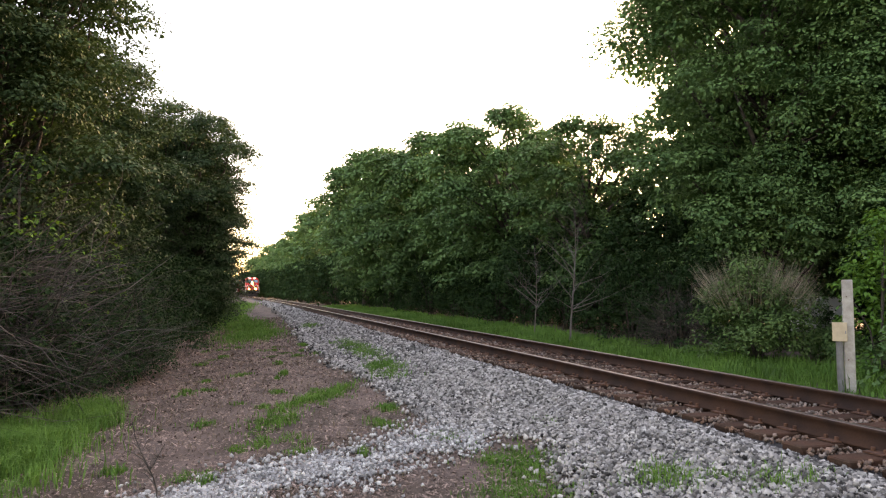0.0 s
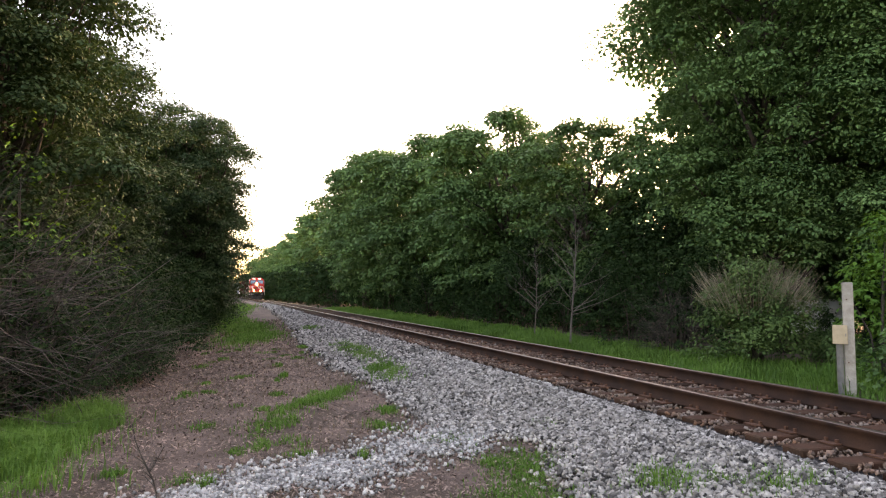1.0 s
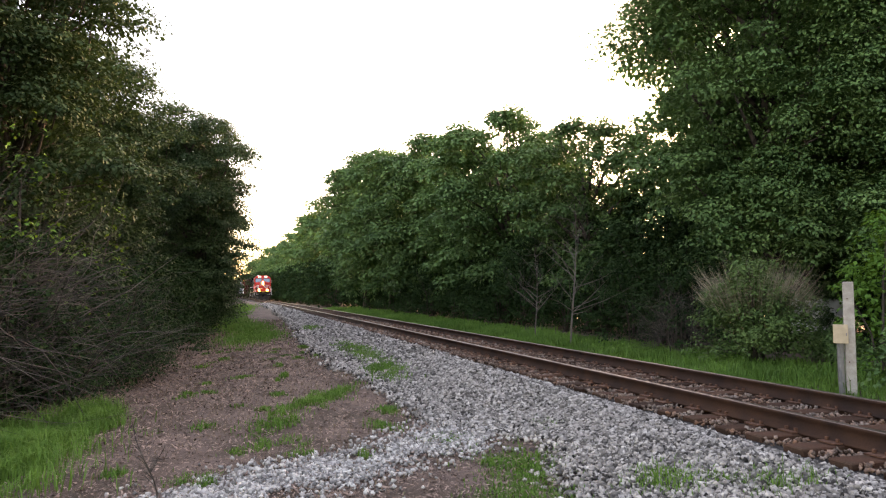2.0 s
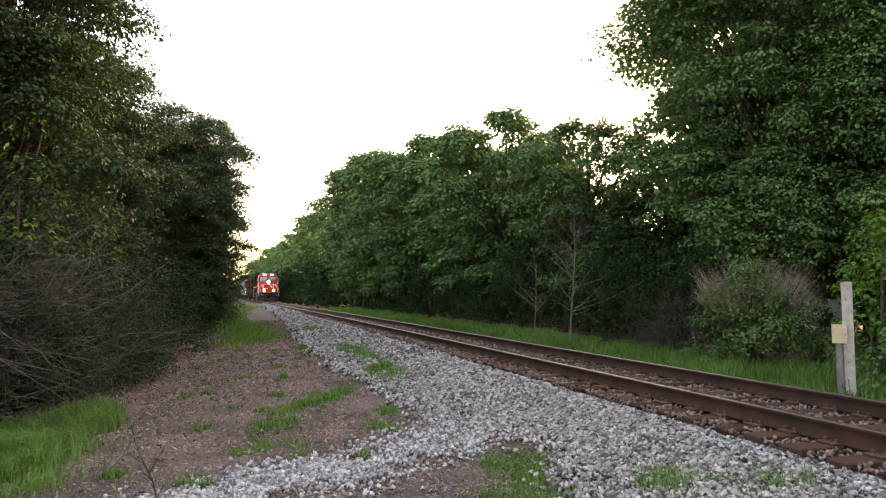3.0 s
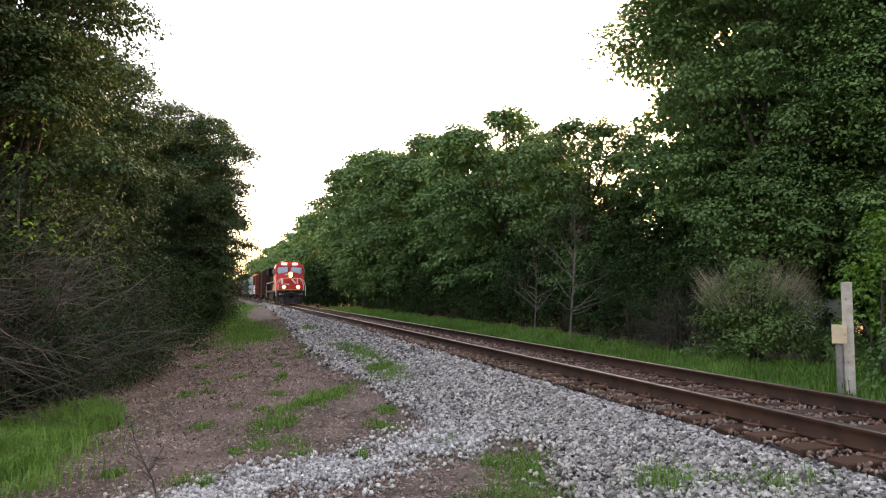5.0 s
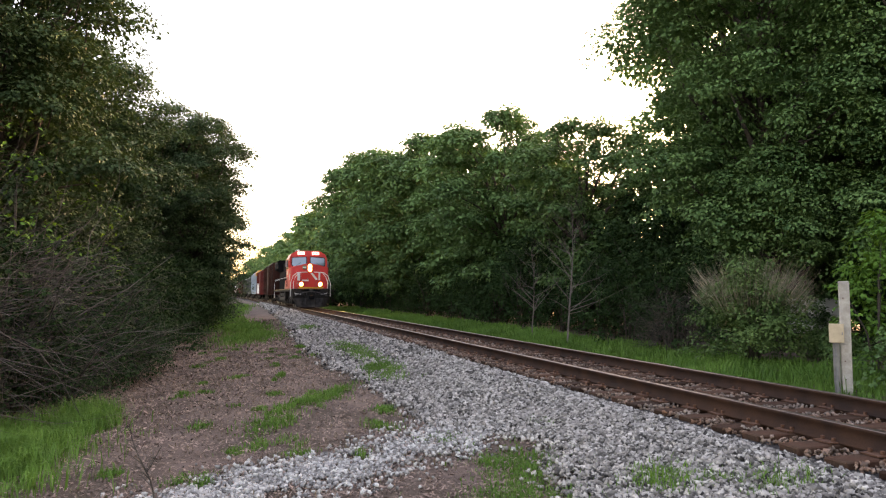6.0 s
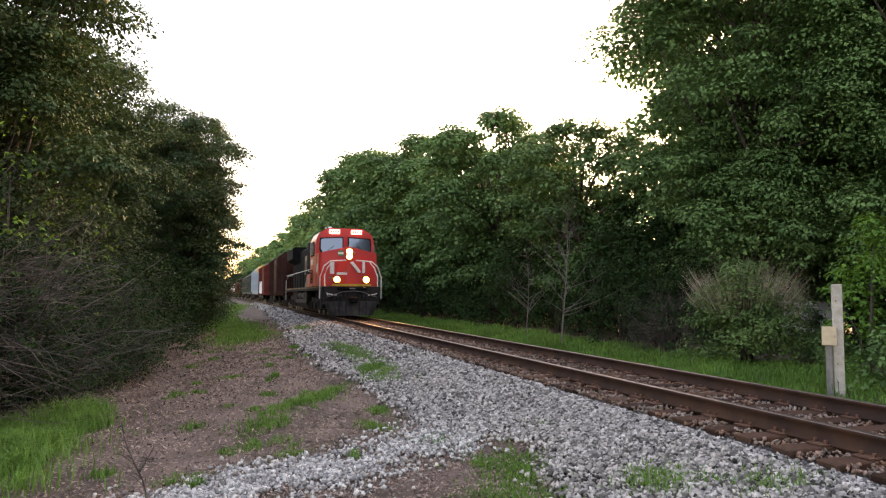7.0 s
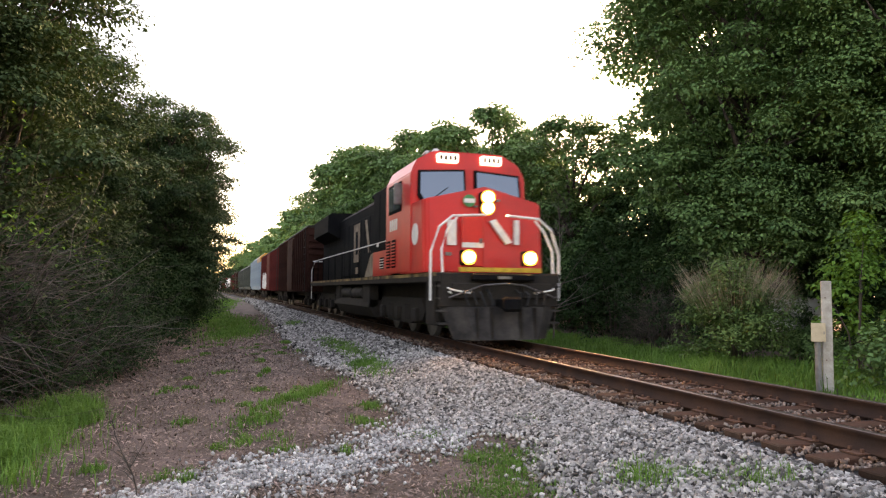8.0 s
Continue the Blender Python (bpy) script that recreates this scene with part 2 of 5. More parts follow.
# ---------------------------------------------------------------- plan of the track and the ground
XC, BEND = 6.05, 2.0e-4          # track centre beside the camera; it bends gently away to the left


def track_x(y):
    return XC - BEND / 2 * y * abs(y) if y > 0 else XC


def lumps(x, y, s, seed=0.0):
    """Smooth cheap noise, about -1 to 1."""
    return (np.sin(x * s * 1.3 + 1.7 + seed) * np.cos(y * s * 1.1 - 0.6 + seed * 2) + 0.5 * np.sin(x * s * 2.9 - y * s * 2.3 + seed) + 0.3 * np.cos(x * s * 5.1 + y * s * 4.3)) / 1.8


def ballast_edge(y):
    """Where the ballast's foot lies, left of the track centre."""
    return np.interp(y, [3, 5.0, 5.8, 6.9, 7.6, 9.2, 11.9, 15.5, 24, 32, 45, 70, 100], [3.2, 3.2, 3.1, 2.72, 2.95, 3.45, 3.35, 3.75, 3.75, 3.3, 2.9, 2.3, 2.1]) + 0.08 * np.sin(y * 1.7) + 0.05 * np.sin(y * 4.3)


def height(x, y):
    x, y = np.asarray(x, float), np.asarray(y, float)
    xt = np.where(y > 0, XC - BEND / 2 * y * np.abs(y), XC)
    d = x - xt
    foot = -0.52
    left = np.interp(-d, [1.35, 1.75, 3.4, 5.5, 8.5, 14, 40], [-0.27, -0.24, foot, -0.55, -0.75, -0.9, -0.6])
    right = np.interp(d, [1.35, 1.7, 3.0, 5.0, 8.0, 40], [-0.27, -0.25, -0.62, -0.6, -0.55, -0.4])
    z = np.where(d < 0, left, right)
    z = np.where(np.abs(d) < 1.35, -0.27, z)
    off = np.clip((np.abs(d) - 1.6) / 1.5, 0, 1)
    return z + off * (0.035 * lumps(x, y, 1.1) + 0.06 * lumps(x, y, 0.25, 2.0))

# ---------------------------------------------------------------- ground


def graded(lo, hi, core_lo, core_hi, step, grow=1.16):
    vals = list(np.arange(core_lo, core_hi + 1e-6, step))
    s, v = step, core_hi
    while v < hi:
        s *= grow; v += s; vals.append(v)
    s, v = step, core_lo
    while v > lo:
        s *= grow; v -= s; vals.insert(0, v)
    return np.array(vals)


def sheet(xs, ys, fn):
    gx, gy = np.meshgrid(xs, ys)
    v = np.stack([gx.ravel(), gy.ravel(), fn(gx.ravel(), gy.ravel())], 1)
    nx, ny = len(xs), len(ys)
    i = (np.arange(ny - 1)[:, None] * nx + np.arange(nx - 1)[None, :]).ravel()
    return v, np.stack([i, i + 1, i + nx + 1, i + nx], 1)


def build_ground():
    v, f = sheet(graded(-2500, 2500, -6, 13, 0.3), graded(-2500, 2500, 2, 40, 0.4), height)
    tagged(array_mesh("ground", v, f, M_SOIL, smooth=True), "brown dead-grass ground along the railway", "ground", kind="structure")
    # ballast bank: a strip that follows the track, a hand above the soil
    ys = graded(-60, 420, 0, 40, 0.25, 1.08)
    us = np.concatenate([np.linspace(-1, -0.45, 16), np.linspace(-0.4, 0.4, 9), np.linspace(0.45, 1, 10)])
    vv = []
    for y in ys:
        le, re = float(ballast_edge(y)), 2.9
        for u in us:
            d = u * (le if u < 0 else re)
            x = float(track_x(y)) + d
            z = float(height(x, y)) + 0.02 + 0.012 * math.sin(x * 23 + y * 19) - (0.03 if abs(u) > 0.97 else 0)
            vv.append((x, y, z))
    nx = len(us)
    i = (np.arange(len(ys) - 1)[:, None] * nx + np.arange(nx - 1)[None, :]).ravel()
    tagged(array_mesh("ballast_bed", vv, np.stack([i, i + 1, i + nx + 1, i + nx], 1), M_BALLAST_SHADED, smooth=True), "crushed-stone ballast bank under the track, darkened for the shade between stones", "ballast", kind="structure")


RNG = np.random.default_rng(7)
CUBE = np.array([(x, y, z) for x in (-1, 1) for y in (-1, 1) for z in (-1, 1)], float)
CUBE_F = np.array([(0, 1, 3, 2), (4, 6, 7, 5), (0, 4, 5, 1), (2, 3, 7, 6), (0, 2, 6, 4), (1, 5, 7, 3)])


def stones(name, label, x, y, size, mat, lift=0.35, z=None):
    """Angular stones, each a bent block turned at random."""
    n = len(x)
    v = CUBE[None] * RNG.uniform(0.28, 0.62, (n, 1, 3)) + RNG.normal(0, 0.17, (n, 8, 3))
    q = RNG.normal(size=(n, 4)); q /= np.linalg.norm(q, axis=1, keepdims=True)
    w, a, b, c = q.T
    rot = np.stack([1 - 2 * (b * b + c * c), 2 * (a * b - c * w), 2 * (a * c + b * w), 2 * (a * b + c * w), 1 - 2 * (a * a + c * c), 2 * (b * c - a * w),
                    2 * (a * c - b * w), 2 * (b * c + a * w), 1 - 2 * (a * a + b * b)], 1).reshape(n, 3, 3)
    v = np.einsum("nij,nkj->nki", rot, v * size[:, None, None])
    base = (height(x, y) if z is None else z) + 0.02 + size * lift
    v += np.stack([x, y, base], 1)[:, None]
    f = CUBE_F[None] + 8 * np.arange(n)[:, None, None]
    return tagged(array_mesh(name, v.reshape(-1, 3), f.reshape(-1, 4), mat), label, "gravel", kind="stuff")


def build_stones():
    xs, ys, ss = [], [], []
    for y0, y1, per, size in ((3.2, 9, 1650, 0.029), (9, 15, 950, 0.036), (15, 26, 280, 0.058), (26, 50, 100, 0.085), (50, 100, 26, 0.14)):
        n = int((y1 - y0) * 2.3 * per)
        y = RNG.uniform(y0, y1, n)
        d = -1.37 - RNG.uniform(0, 1, n) ** 0.9 * (ballast_edge(y) - 1.27 + 0.14 * RNG.normal(0, 1, n))
        xs.append(XC - BEND / 2 * y * y + d); ys.append(y); ss.append(size * RNG.uniform(0.55, 1.35, n))
    x, y, s = map(np.concatenate, (xs, ys, ss))
    stones("ballast_stones", "loose blue-grey ballast stones on the bank", x, y, s, M_STONE)
    # between the rails and just outside them
    xs, ys, ss = [], [], []
    for y0, y1, per, size in ((2.6, 16, 640, 0.028), (16, 40, 110, 0.055)):
        n = int((y1 - y0) * 3.0 * per)
        y = RNG.uniform(y0, y1, n)
        keep = np.abs(((y / TIE_GAP) % 1.0) - 0.5) < RNG.uniform(0.2, 0.34, n)
        y = y[keep]
        d = RNG.uniform(-1.3, 1.6, len(y))
        ok = np.abs(np.abs(d) - 0.7525) > 0.09
        y, d = y[ok], d[ok]
        xs.append(XC - BEND / 2 * y * y + d); ys.append(y); ss.append(size * RNG.uniform(0.55, 1.2, len(y)))
    x, y, s = map(np.concatenate, (xs, ys, ss))
    stones("crib_stones", "rust-stained stones between the ties", x, y, s, M_STONE_RUST, 0.2, -0.262 + RNG.uniform(0, 0.05, len(x)))
    # worn gravel crossing
    n = 6500
    u, w = RNG.uniform(-0.15, 1, n), RNG.normal(0, 0.45, n)
    x = -0.15 + 3.15 * u - 0.45 * w
    y = 6.4 + 1.7 * u + w * (0.72 + 0.2 * np.sin(u * 9)) - 0.12 * np.sin(u * 5)
    keep = lumps(x, y, 2.6, 1.0) + 0.35 * RNG.normal(size=n) > -0.1 - 0.5 * (1 - np.abs(w))
    stones("path_gravel", "pale worn gravel of a footpath", x[keep], y[keep], 0.025 * RNG.uniform(0.5, 1.5, keep.sum()), M_STONE_PALE, 0.2)


def build_litter():
    """Flat bits of dead stalk and leaf over the brown ground."""
    n = 105000
    y = 4.5 + 40 * RNG.uniform(0, 1, n) ** 2.2
    x = RNG.uniform(-3.4, 3.4, n)
    keep = x < XC - BEND / 2 * y * y - ballast_edge(y) + 0.3 * RNG.normal(size=n)
    x, y = x[keep], y[keep]
    n = len(x)
    a, tilt = RNG.uniform(0, 6.28, n), RNG.normal(0.12, 0.3, n)
    L, W = RNG.uniform(0.01, 0.045, n) * (1 + y / 22), RNG.uniform(0.0015, 0.006, n) * (1 + y / 10)
    d = np.stack([np.cos(a) * np.cos(tilt), np.sin(a) * np.cos(tilt), np.sin(tilt)], 1)
    s = np.stack([-np.sin(a), np.cos(a), RNG.normal(0, 0.4, n)], 1)
    p = np.stack([x, y, height(x, y) + RNG.uniform(0.004, 0.035, n)], 1)
    v = np.stack([p - s * W[:, None], p + s * W[:, None], p + d * L[:, None] + s * W[:, None] * 0.5, p + d * L[:, None] - s * W[:, None] * 0.5], 1)
    tagged(array_mesh("dead_grass", v.reshape(-1, 3), np.arange(4 * n).reshape(n, 4), M_LITTER), "matted brown dead grass and stalks", "dead grass", kind="stuff")


def blades(name, label, x, y, tall, mat, lean=0.35, width=0.007, base=None):
    n = len(x)
    a = RNG.uniform(0, 6.28, n)
    tall = tall * RNG.uniform(0.45, 1.15, n)
    d = np.stack([np.cos(a), np.sin(a), np.zeros(n)], 1)
    s = np.stack([-np.sin(a), np.cos(a), np.zeros(n)], 1) * (width * RNG.uniform(0.6, 1.4, n))[:, None]
    p = np.stack([x, y, (height(x, y) if base is None else base) - 0.01], 1)
    up = np.array([0, 0, 1.0])
    le = RNG.uniform(0.1, 1.0, n) * lean
    mid = p + up * (tall * 0.6)[:, None] + d * (tall * 0.25 * le)[:, None]
    tip = p + up * (tall * (1 - 0.35 * le))[:, None] + d * (tall * le)[:, None]
    v = np.stack([p - s, p + s, mid + s * 0.8, mid - s * 0.8, tip], 1)
    k = 5 * np.arange(n)[:, None]
    tri = np.concatenate([k + [0, 1, 2], k + [0, 2, 3], k + [3, 2, 4]], 0)
    return tagged(array_mesh(name, v.reshape(-1, 3), tri, mat), label, "grass", kind="stuff")


def patch(n, cx, cy, rx, ry, turn=0.0):
    u, w = RNG.normal(0, 0.5, n) * rx, RNG.normal(0, 0.5, n) * ry
    c, s = math.cos(turn), math.sin(turn)
    x, y = cx + u * c - w * s, cy + u * s + w * c
    keep = lumps(x, y, 3.4, cx) + 0.3 * RNG.normal(size=n) > -0.25
    return x[keep], y[keep]


def build_grass():
    n = 78000
    y = 4 + 75 * RNG.uniform(0, 1, n) ** 1.7
    d = RNG.uniform(2.55, 7.0, n)
    tall = (0.09 + 0.045 * np.minimum(d - 2.5, 3.5)) * (1 + 0.5 * lumps(d, y, 1.5)) * (1 + 0.4 * lumps(d, y, 0.5, 3)) * (1 + y / 120)
    blades("verge_grass", "bright green grass verge beyond the track", XC - BEND / 2 * y * y + d, y, tall, M_GRASS, 0.7, 0.005 * (1 + y / 14))
    spots = ((2100, 2.66, 6.2, 0.45, 0.85, -0.15, 0.085), (1200, 2.4, 5.4, 0.6, 0.5, 0.2, 0.085), (900, 2.35, 7.75, 0.3, 0.3, 0.2, 0.07), (1900, 1.25, 11.3, 0.26, 1.7, -0.5, 0.12), (700, 0.5, 9.6, 0.28, 0.5, -0.5, 0.1),
             (3600, 3.1, 18.4, 0.34, 3.4, 0.02, 0.17), (2600, 2.95, 14.3, 0.36, 1.5, -0.05, 0.15), (500, 2.16, 10.0, 0.16, 0.4, 0, 0.12), (300, 1.75, 9.0, 0.15, 0.3, 0, 0.1), (400, 3.5, 7.5, 0.14, 0.25, 0, 0.1),
             (600, 3.4, 4.95, 0.3, 0.35, 0, 0.13), (500, 4.03, 4.35, 0.3, 0.3, 0, 0.12), (300, 3.75, 4.65, 0.2, 0.25, 0, 0.1), (300, 0.65, 8.35, 0.16, 0.3, 0, 0.1), (300, 0.28, 8.5, 0.16, 0.3, 0, 0.08), (250, -0.5, 7.2, 0.4, 0.3, 0.3, 0.07),
             (4200, 0.5, 28.5, 1.1, 4.6, -0.1, 0.2), (4200, 0.1, 37.0, 1.5, 6.5, 0.02, 0.22), (2000, -0.6, 48.0, 1.1, 8.0, 0.02, 0.22), (1300, 3.1, 31.7, 0.35, 1.8, 0, 0.2), (2400, -0.6, 66.0, 1.3, 12.0, 0, 0.25), (2400, 0.2, 92.0, 1.6, 18.0, 0, 0.3))
    tufts = random.Random(17)
    spots += tuple((tufts.randint(40, 160), tufts.uniform(-1.2, 2.6), tufts.uniform(5.6, 22), tufts.uniform(0.06, 0.22), tufts.uniform(0.06, 0.3), 0, tufts.uniform(0.06, 0.12)) for _ in range(46))
    px, py, pt = [], [], []
    for n, cx, cy, rx, ry, turn, tall in spots:
        x, y = patch(int(n * 1.2), cx, cy, rx, ry, turn)
        px.append(x); py.append(y); pt.append(np.full(len(x), tall))
    x, y, t = map(np.concatenate, (px, py, pt))
    blades("grass_patches", "short green grass tufts on the brown ground", x, y, t, M_GRASS, 0.8, 0.0035 * (1 + y / 9))
    n = 16000
    y = 4.5 + 30 * RNG.uniform(0, 1, n) ** 1.8
    x = RNG.uniform(-3.2, 3.0, n)
    keep = (x < XC - ballast_edge(y) + 0.15 * RNG.normal(size=n)) & (lumps(x, y, 1.3, 4) + 0.3 * RNG.normal(size=n) > 0)
    blades("dry_grass", "thin standing dry grass on the brown ground", x[keep], y[keep], np.full(keep.sum(), 0.085), M_GRASS_DRY, 1.2, 0.0028 * (1 + y[keep] / 10))
    n = 4200
    y = 5 + 30 * RNG.uniform(0, 1, n) ** 1.5
    d = RNG.normal(4.5, 0.45, n)
    keep = lumps(d, y, 1.1, 6) + 0.25 * RNG.normal(size=n) > 0.05
    y, d = y[keep], d[keep]
    n = len(y)
    blades("verge_weeds", "taller pale-tipped weeds at the wood's edge", XC - BEND / 2 * y * y + d, y, np.full(n, 0.42), M_GRASS, 1.1, 0.006 * (1 + y / 14))
    x1, y1 = patch(14000, -2.65, 9.0, 0.85, 2.2, 0.1)
    x2, y2 = patch(4000, -2.1, 11.3, 0.4, 1.0, 0.15)
    x, y = np.concatenate([x1, x2]), np.concatenate([y1, y2])
    blades("tall_grass", "long lush green grass at the foot of the brush", x, y, 0.3 * (1 + 0.5 * lumps(x, y, 2.0)), M_GRASS, 1.3, 0.0055)


# ---------------------------------------------------------------- track
TIE_GAP = 0.5


def build_track():
    track = thing("railway_track", "single railway track with rusty rails on wooden ties", "railway track", kind="structure")
    prof = [(-0.07, -0.18), (0.07, -0.18), (0.07, -0.165), (0.012, -0.145), (0.009, -0.05), (0.034, -0.036), (0.036, -0.006), (0.028, 0.0), (-0.028, 0.0), (-0.036, -0.006), (-0.034, -0.036), (-0.009, -0.05), (-0.012, -0.145), (-0.07, -0.165)]
    ys = graded(-60, 430, 0, 40, 1.0, 1.06)
    for side in (-1, 1):
        v, f, pk = [], [], []
        for y in ys:
            cx = track_x(y) + side * 0.7525
            v += [(cx + a, y, b) for a, b in prof]
        n = len(prof)
        for i in range(len(ys) - 1):
            for j in range(n):
                k = (j + 1) % n
                f.append((i * n + j, i * n + k, (i + 1) * n + k, (i + 1) * n + j)); pk.append(1 if j in (6, 7, 8) else 0)
        array_mesh("rail", v, f, [M_RAIL, M_RAILTOP], track, "rust-brown steel rail with polished head", pk)
    bm = B()
    box(bm, -1.3, 1.3, -0.115, 0.115, -0.36, -0.181, 0.012)
    first = part("tie", bm, M_TIE, track)
    plate_mesh = None
    count = 0
    rnd = random.Random(3)
    for i in range(-6, 290):
        y = TIE_GAP * i
        m = Matrix.Translation((track_x(y) + rnd.uniform(-0.06, 0.06), y, rnd.uniform(-0.012, 0.0))) @ Matrix.Rotation(rnd.gauss(0, 0.018) + BEND * y, 4, "Z")
        tie = first if count == 0 else new("tie", first.data)
        tie.parent = track
        tie.matrix_basis = m
        count += 1
        if 2 < y < 30:
            for side in (-1, 1):
                if plate_mesh is None:
                    bm = B()
                    box(bm, -0.18, 0.18, -0.095, 0.095, -0.181, -0.168)
                    for sx in (-0.1, 0.1):
                        for sy in (-0.06, 0.06):
                            box(bm, sx - 0.014, sx + 0.014, sy - 0.012, sy + 0.012, -0.17, -0.135)
                    pl = part("tie_plate", bm, M_PLATE, tie)
                    plate_mesh = pl.data
                else:
                    pl = new("tie_plate", plate_mesh)
                    pl.parent = tie
                pl.matrix_basis = Matrix.Translation((side * 0.7525, 0, 0.006))


# ---------------------------------------------------------------- plants


def leaf_cloud(centres, radius, per, size, rng, droop=0.25, flat=0.75, up=0.75, away=None):
    """Folded pointed leaves that roof over clump centres and turn their faces to the light: vertices and triangles."""
    n = len(centres) * per
    c = np.repeat(centres, per, 0)
    r = np.repeat(radius, per)
    o = rng.normal(size=(n, 3)); o /= np.linalg.norm(o, axis=1, keepdims=True)
    o[:, 2] = np.where((o[:, 2] < -0.1) & (rng.uniform(0, 1, n) < 0.65), -o[:, 2], o[:, 2])
    p = c + o * np.array([1, 1, flat]) * (r * rng.uniform(0.3, 1.08, n) ** 0.5)[:, None]
    if away is not None:
        # sprays reach outward from the trunk and hang at their tips
        a = np.repeat(away, per, 0)
        k = np.sum(o * a, 1, keepdims=True) * r[:, None]
        p = p + a * k * 0.4 - np.array([0, 0, 1.0]) * np.maximum(k, 0) * 0.3
    nrm = 0.75 * o + rng.normal(0, 0.36, (n, 3)); nrm[:, 2] += up
    nrm /= np.linalg.norm(nrm, axis=1, keepdims=True)
    d = o + rng.normal(0, 0.5, (n, 3)); d[:, 2] -= droop
    d -= nrm * np.sum(d * nrm, 1, keepdims=True)
    d /= np.linalg.norm(d, axis=1, keepdims=True) + 1e-6
    s = np.cross(d, nrm)
    L = size * rng.uniform(0.6, 1.3, n)
    w = L * rng.uniform(0.28, 0.42, n)
    mid = p + d * (L * 0.45)[:, None]
    v = np.stack([p, mid + s * w[:, None] + nrm * (w * 0.3)[:, None], p + d * L[:, None] - nrm * (L * 0.12)[:, None], mid - s * w[:, None] + nrm * (w * 0.3)[:, None]], 1)
    k = 4 * np.arange(n)[:, None]
    return v.reshape(-1, 3), np.concatenate([k + [0, 1, 2], k + [0, 2, 3]], 0)


def limbs_mesh(bm, rng, start, goals, r):
    for g in goals:
        a, b = Vector(start(g)), Vector(g)
        mid = a.lerp(b, 0.5) + Vector(rng.normal(0, 0.12, 3)) * (b - a).length + Vector((0, 0, 0.08 * (b - a).length))
        q1, q2 = a.lerp(mid, 0.5) + Vector(rng.normal(0, 0.05, 3)), mid.lerp(b, 0.5) + Vector(rng.normal(0, 0.08, 3))
        tube(bm, [a, q1, mid, q2, b], r * rng.uniform(0.6, 1.1), 5, 0.012)


def tree(name, label, seed, tall, wide, low, lobes, clumps, per, leaf, mat, lean=(0, 0), group="", spread=0.36, clump_r=0.55, flat=0.6, core=90):
    """A trunk with limbs and a crown of lobes, each lobe covered in clumps of leaves."""
    rng = np.random.default_rng(seed)
    top = thing(name, label, "tree", group)
    bm = B()
    tr = tall * 0.016 + 0.03
    pts = [(lean[0] * t + 0.12 * math.sin(5 * t + seed), lean[1] * t + 0.12 * math.cos(4 * t + seed), tall * 0.85 * t - 0.3 * (t == 0)) for t in np.linspace(0, 1, 8)]
    tube(bm, pts, tr, 9, 0.03)
    centres, rad = [], []
    lobe_c = []
    for i in range(lobes):
        t = (i + rng.uniform(0.2, 0.8)) / lobes
        z = low + (tall - low) * (0.06 + 0.86 * t)
        width = wide * math.sin(math.pi * min(1, 0.16 + 0.78 * (1 - t) ** 0.8)) ** 0.7
        a = i * 2.4 + rng.uniform(-0.5, 0.5)
        rr = width * rng.uniform(0.35, 0.8)
        size = spread * wide * rng.uniform(0.7, 1.2) * (0.75 if t > 0.85 else 1)
        c = np.array([lean[0] * z / tall + rr * math.cos(a), lean[1] * z / tall + rr * math.sin(a), z - 0.3 * size])
        lobe_c.append(c)
        m = int(clumps / lobes * rng.uniform(0.7, 1.3))
        o = rng.normal(size=(m, 3)); o /= np.linalg.norm(o, axis=1, keepdims=True)
        o[:, 2] = np.where(o[:, 2] < -0.3, -o[:, 2] * 0.6, o[:, 2])
        o *= (rng.uniform(0.72, 1.1, m))[:, None]
        centres.append(c + o * size * np.array([1, 1, 0.85]))
        rad.append(clump_r * rng.uniform(0.6, 1.3, m))
    limbs_mesh(bm, rng, lambda g: (lean[0] * 0.5, lean[1] * 0.5, max(0.8, (g[2]) * rng.uniform(0.45, 0.75))), lobe_c, tr * 0.5)
    for cs in centres[::2]:
        limbs_mesh(bm, rng, lambda g: tuple(np.array(g) * [0.5, 0.5, 0.9]), cs[:3], 0.03)
    part("trunk", bm, M_BARK, top, smooth=True)
    cc = np.concatenate(centres)
    away = cc - np.array([0, 0, 1.0]) * cc[:, 2:] - np.array([*lean, 0.0]) * 0.5
    away /= np.linalg.norm(away, axis=1, keepdims=True) + 1e-6
    v, f = leaf_cloud(cc, np.concatenate(rad), per, leaf, rng, 0.25, flat, away=away)
    # shaded inner leaves behind the outer sprays
    inner = np.array(lobe_c)
    v2, f2 = leaf_cloud(inner, np.full(lobes, spread * wide * 0.75), core, leaf * 1.25, rng, 0.5, 0.95)
    v, f = np.concatenate([v, v2]), np.concatenate([f, f2 + len(v)])
    v[:, 2] = np.maximum(v[:, 2], 0.05)
    array_mesh("crown", v, f, mat, top)
    return top


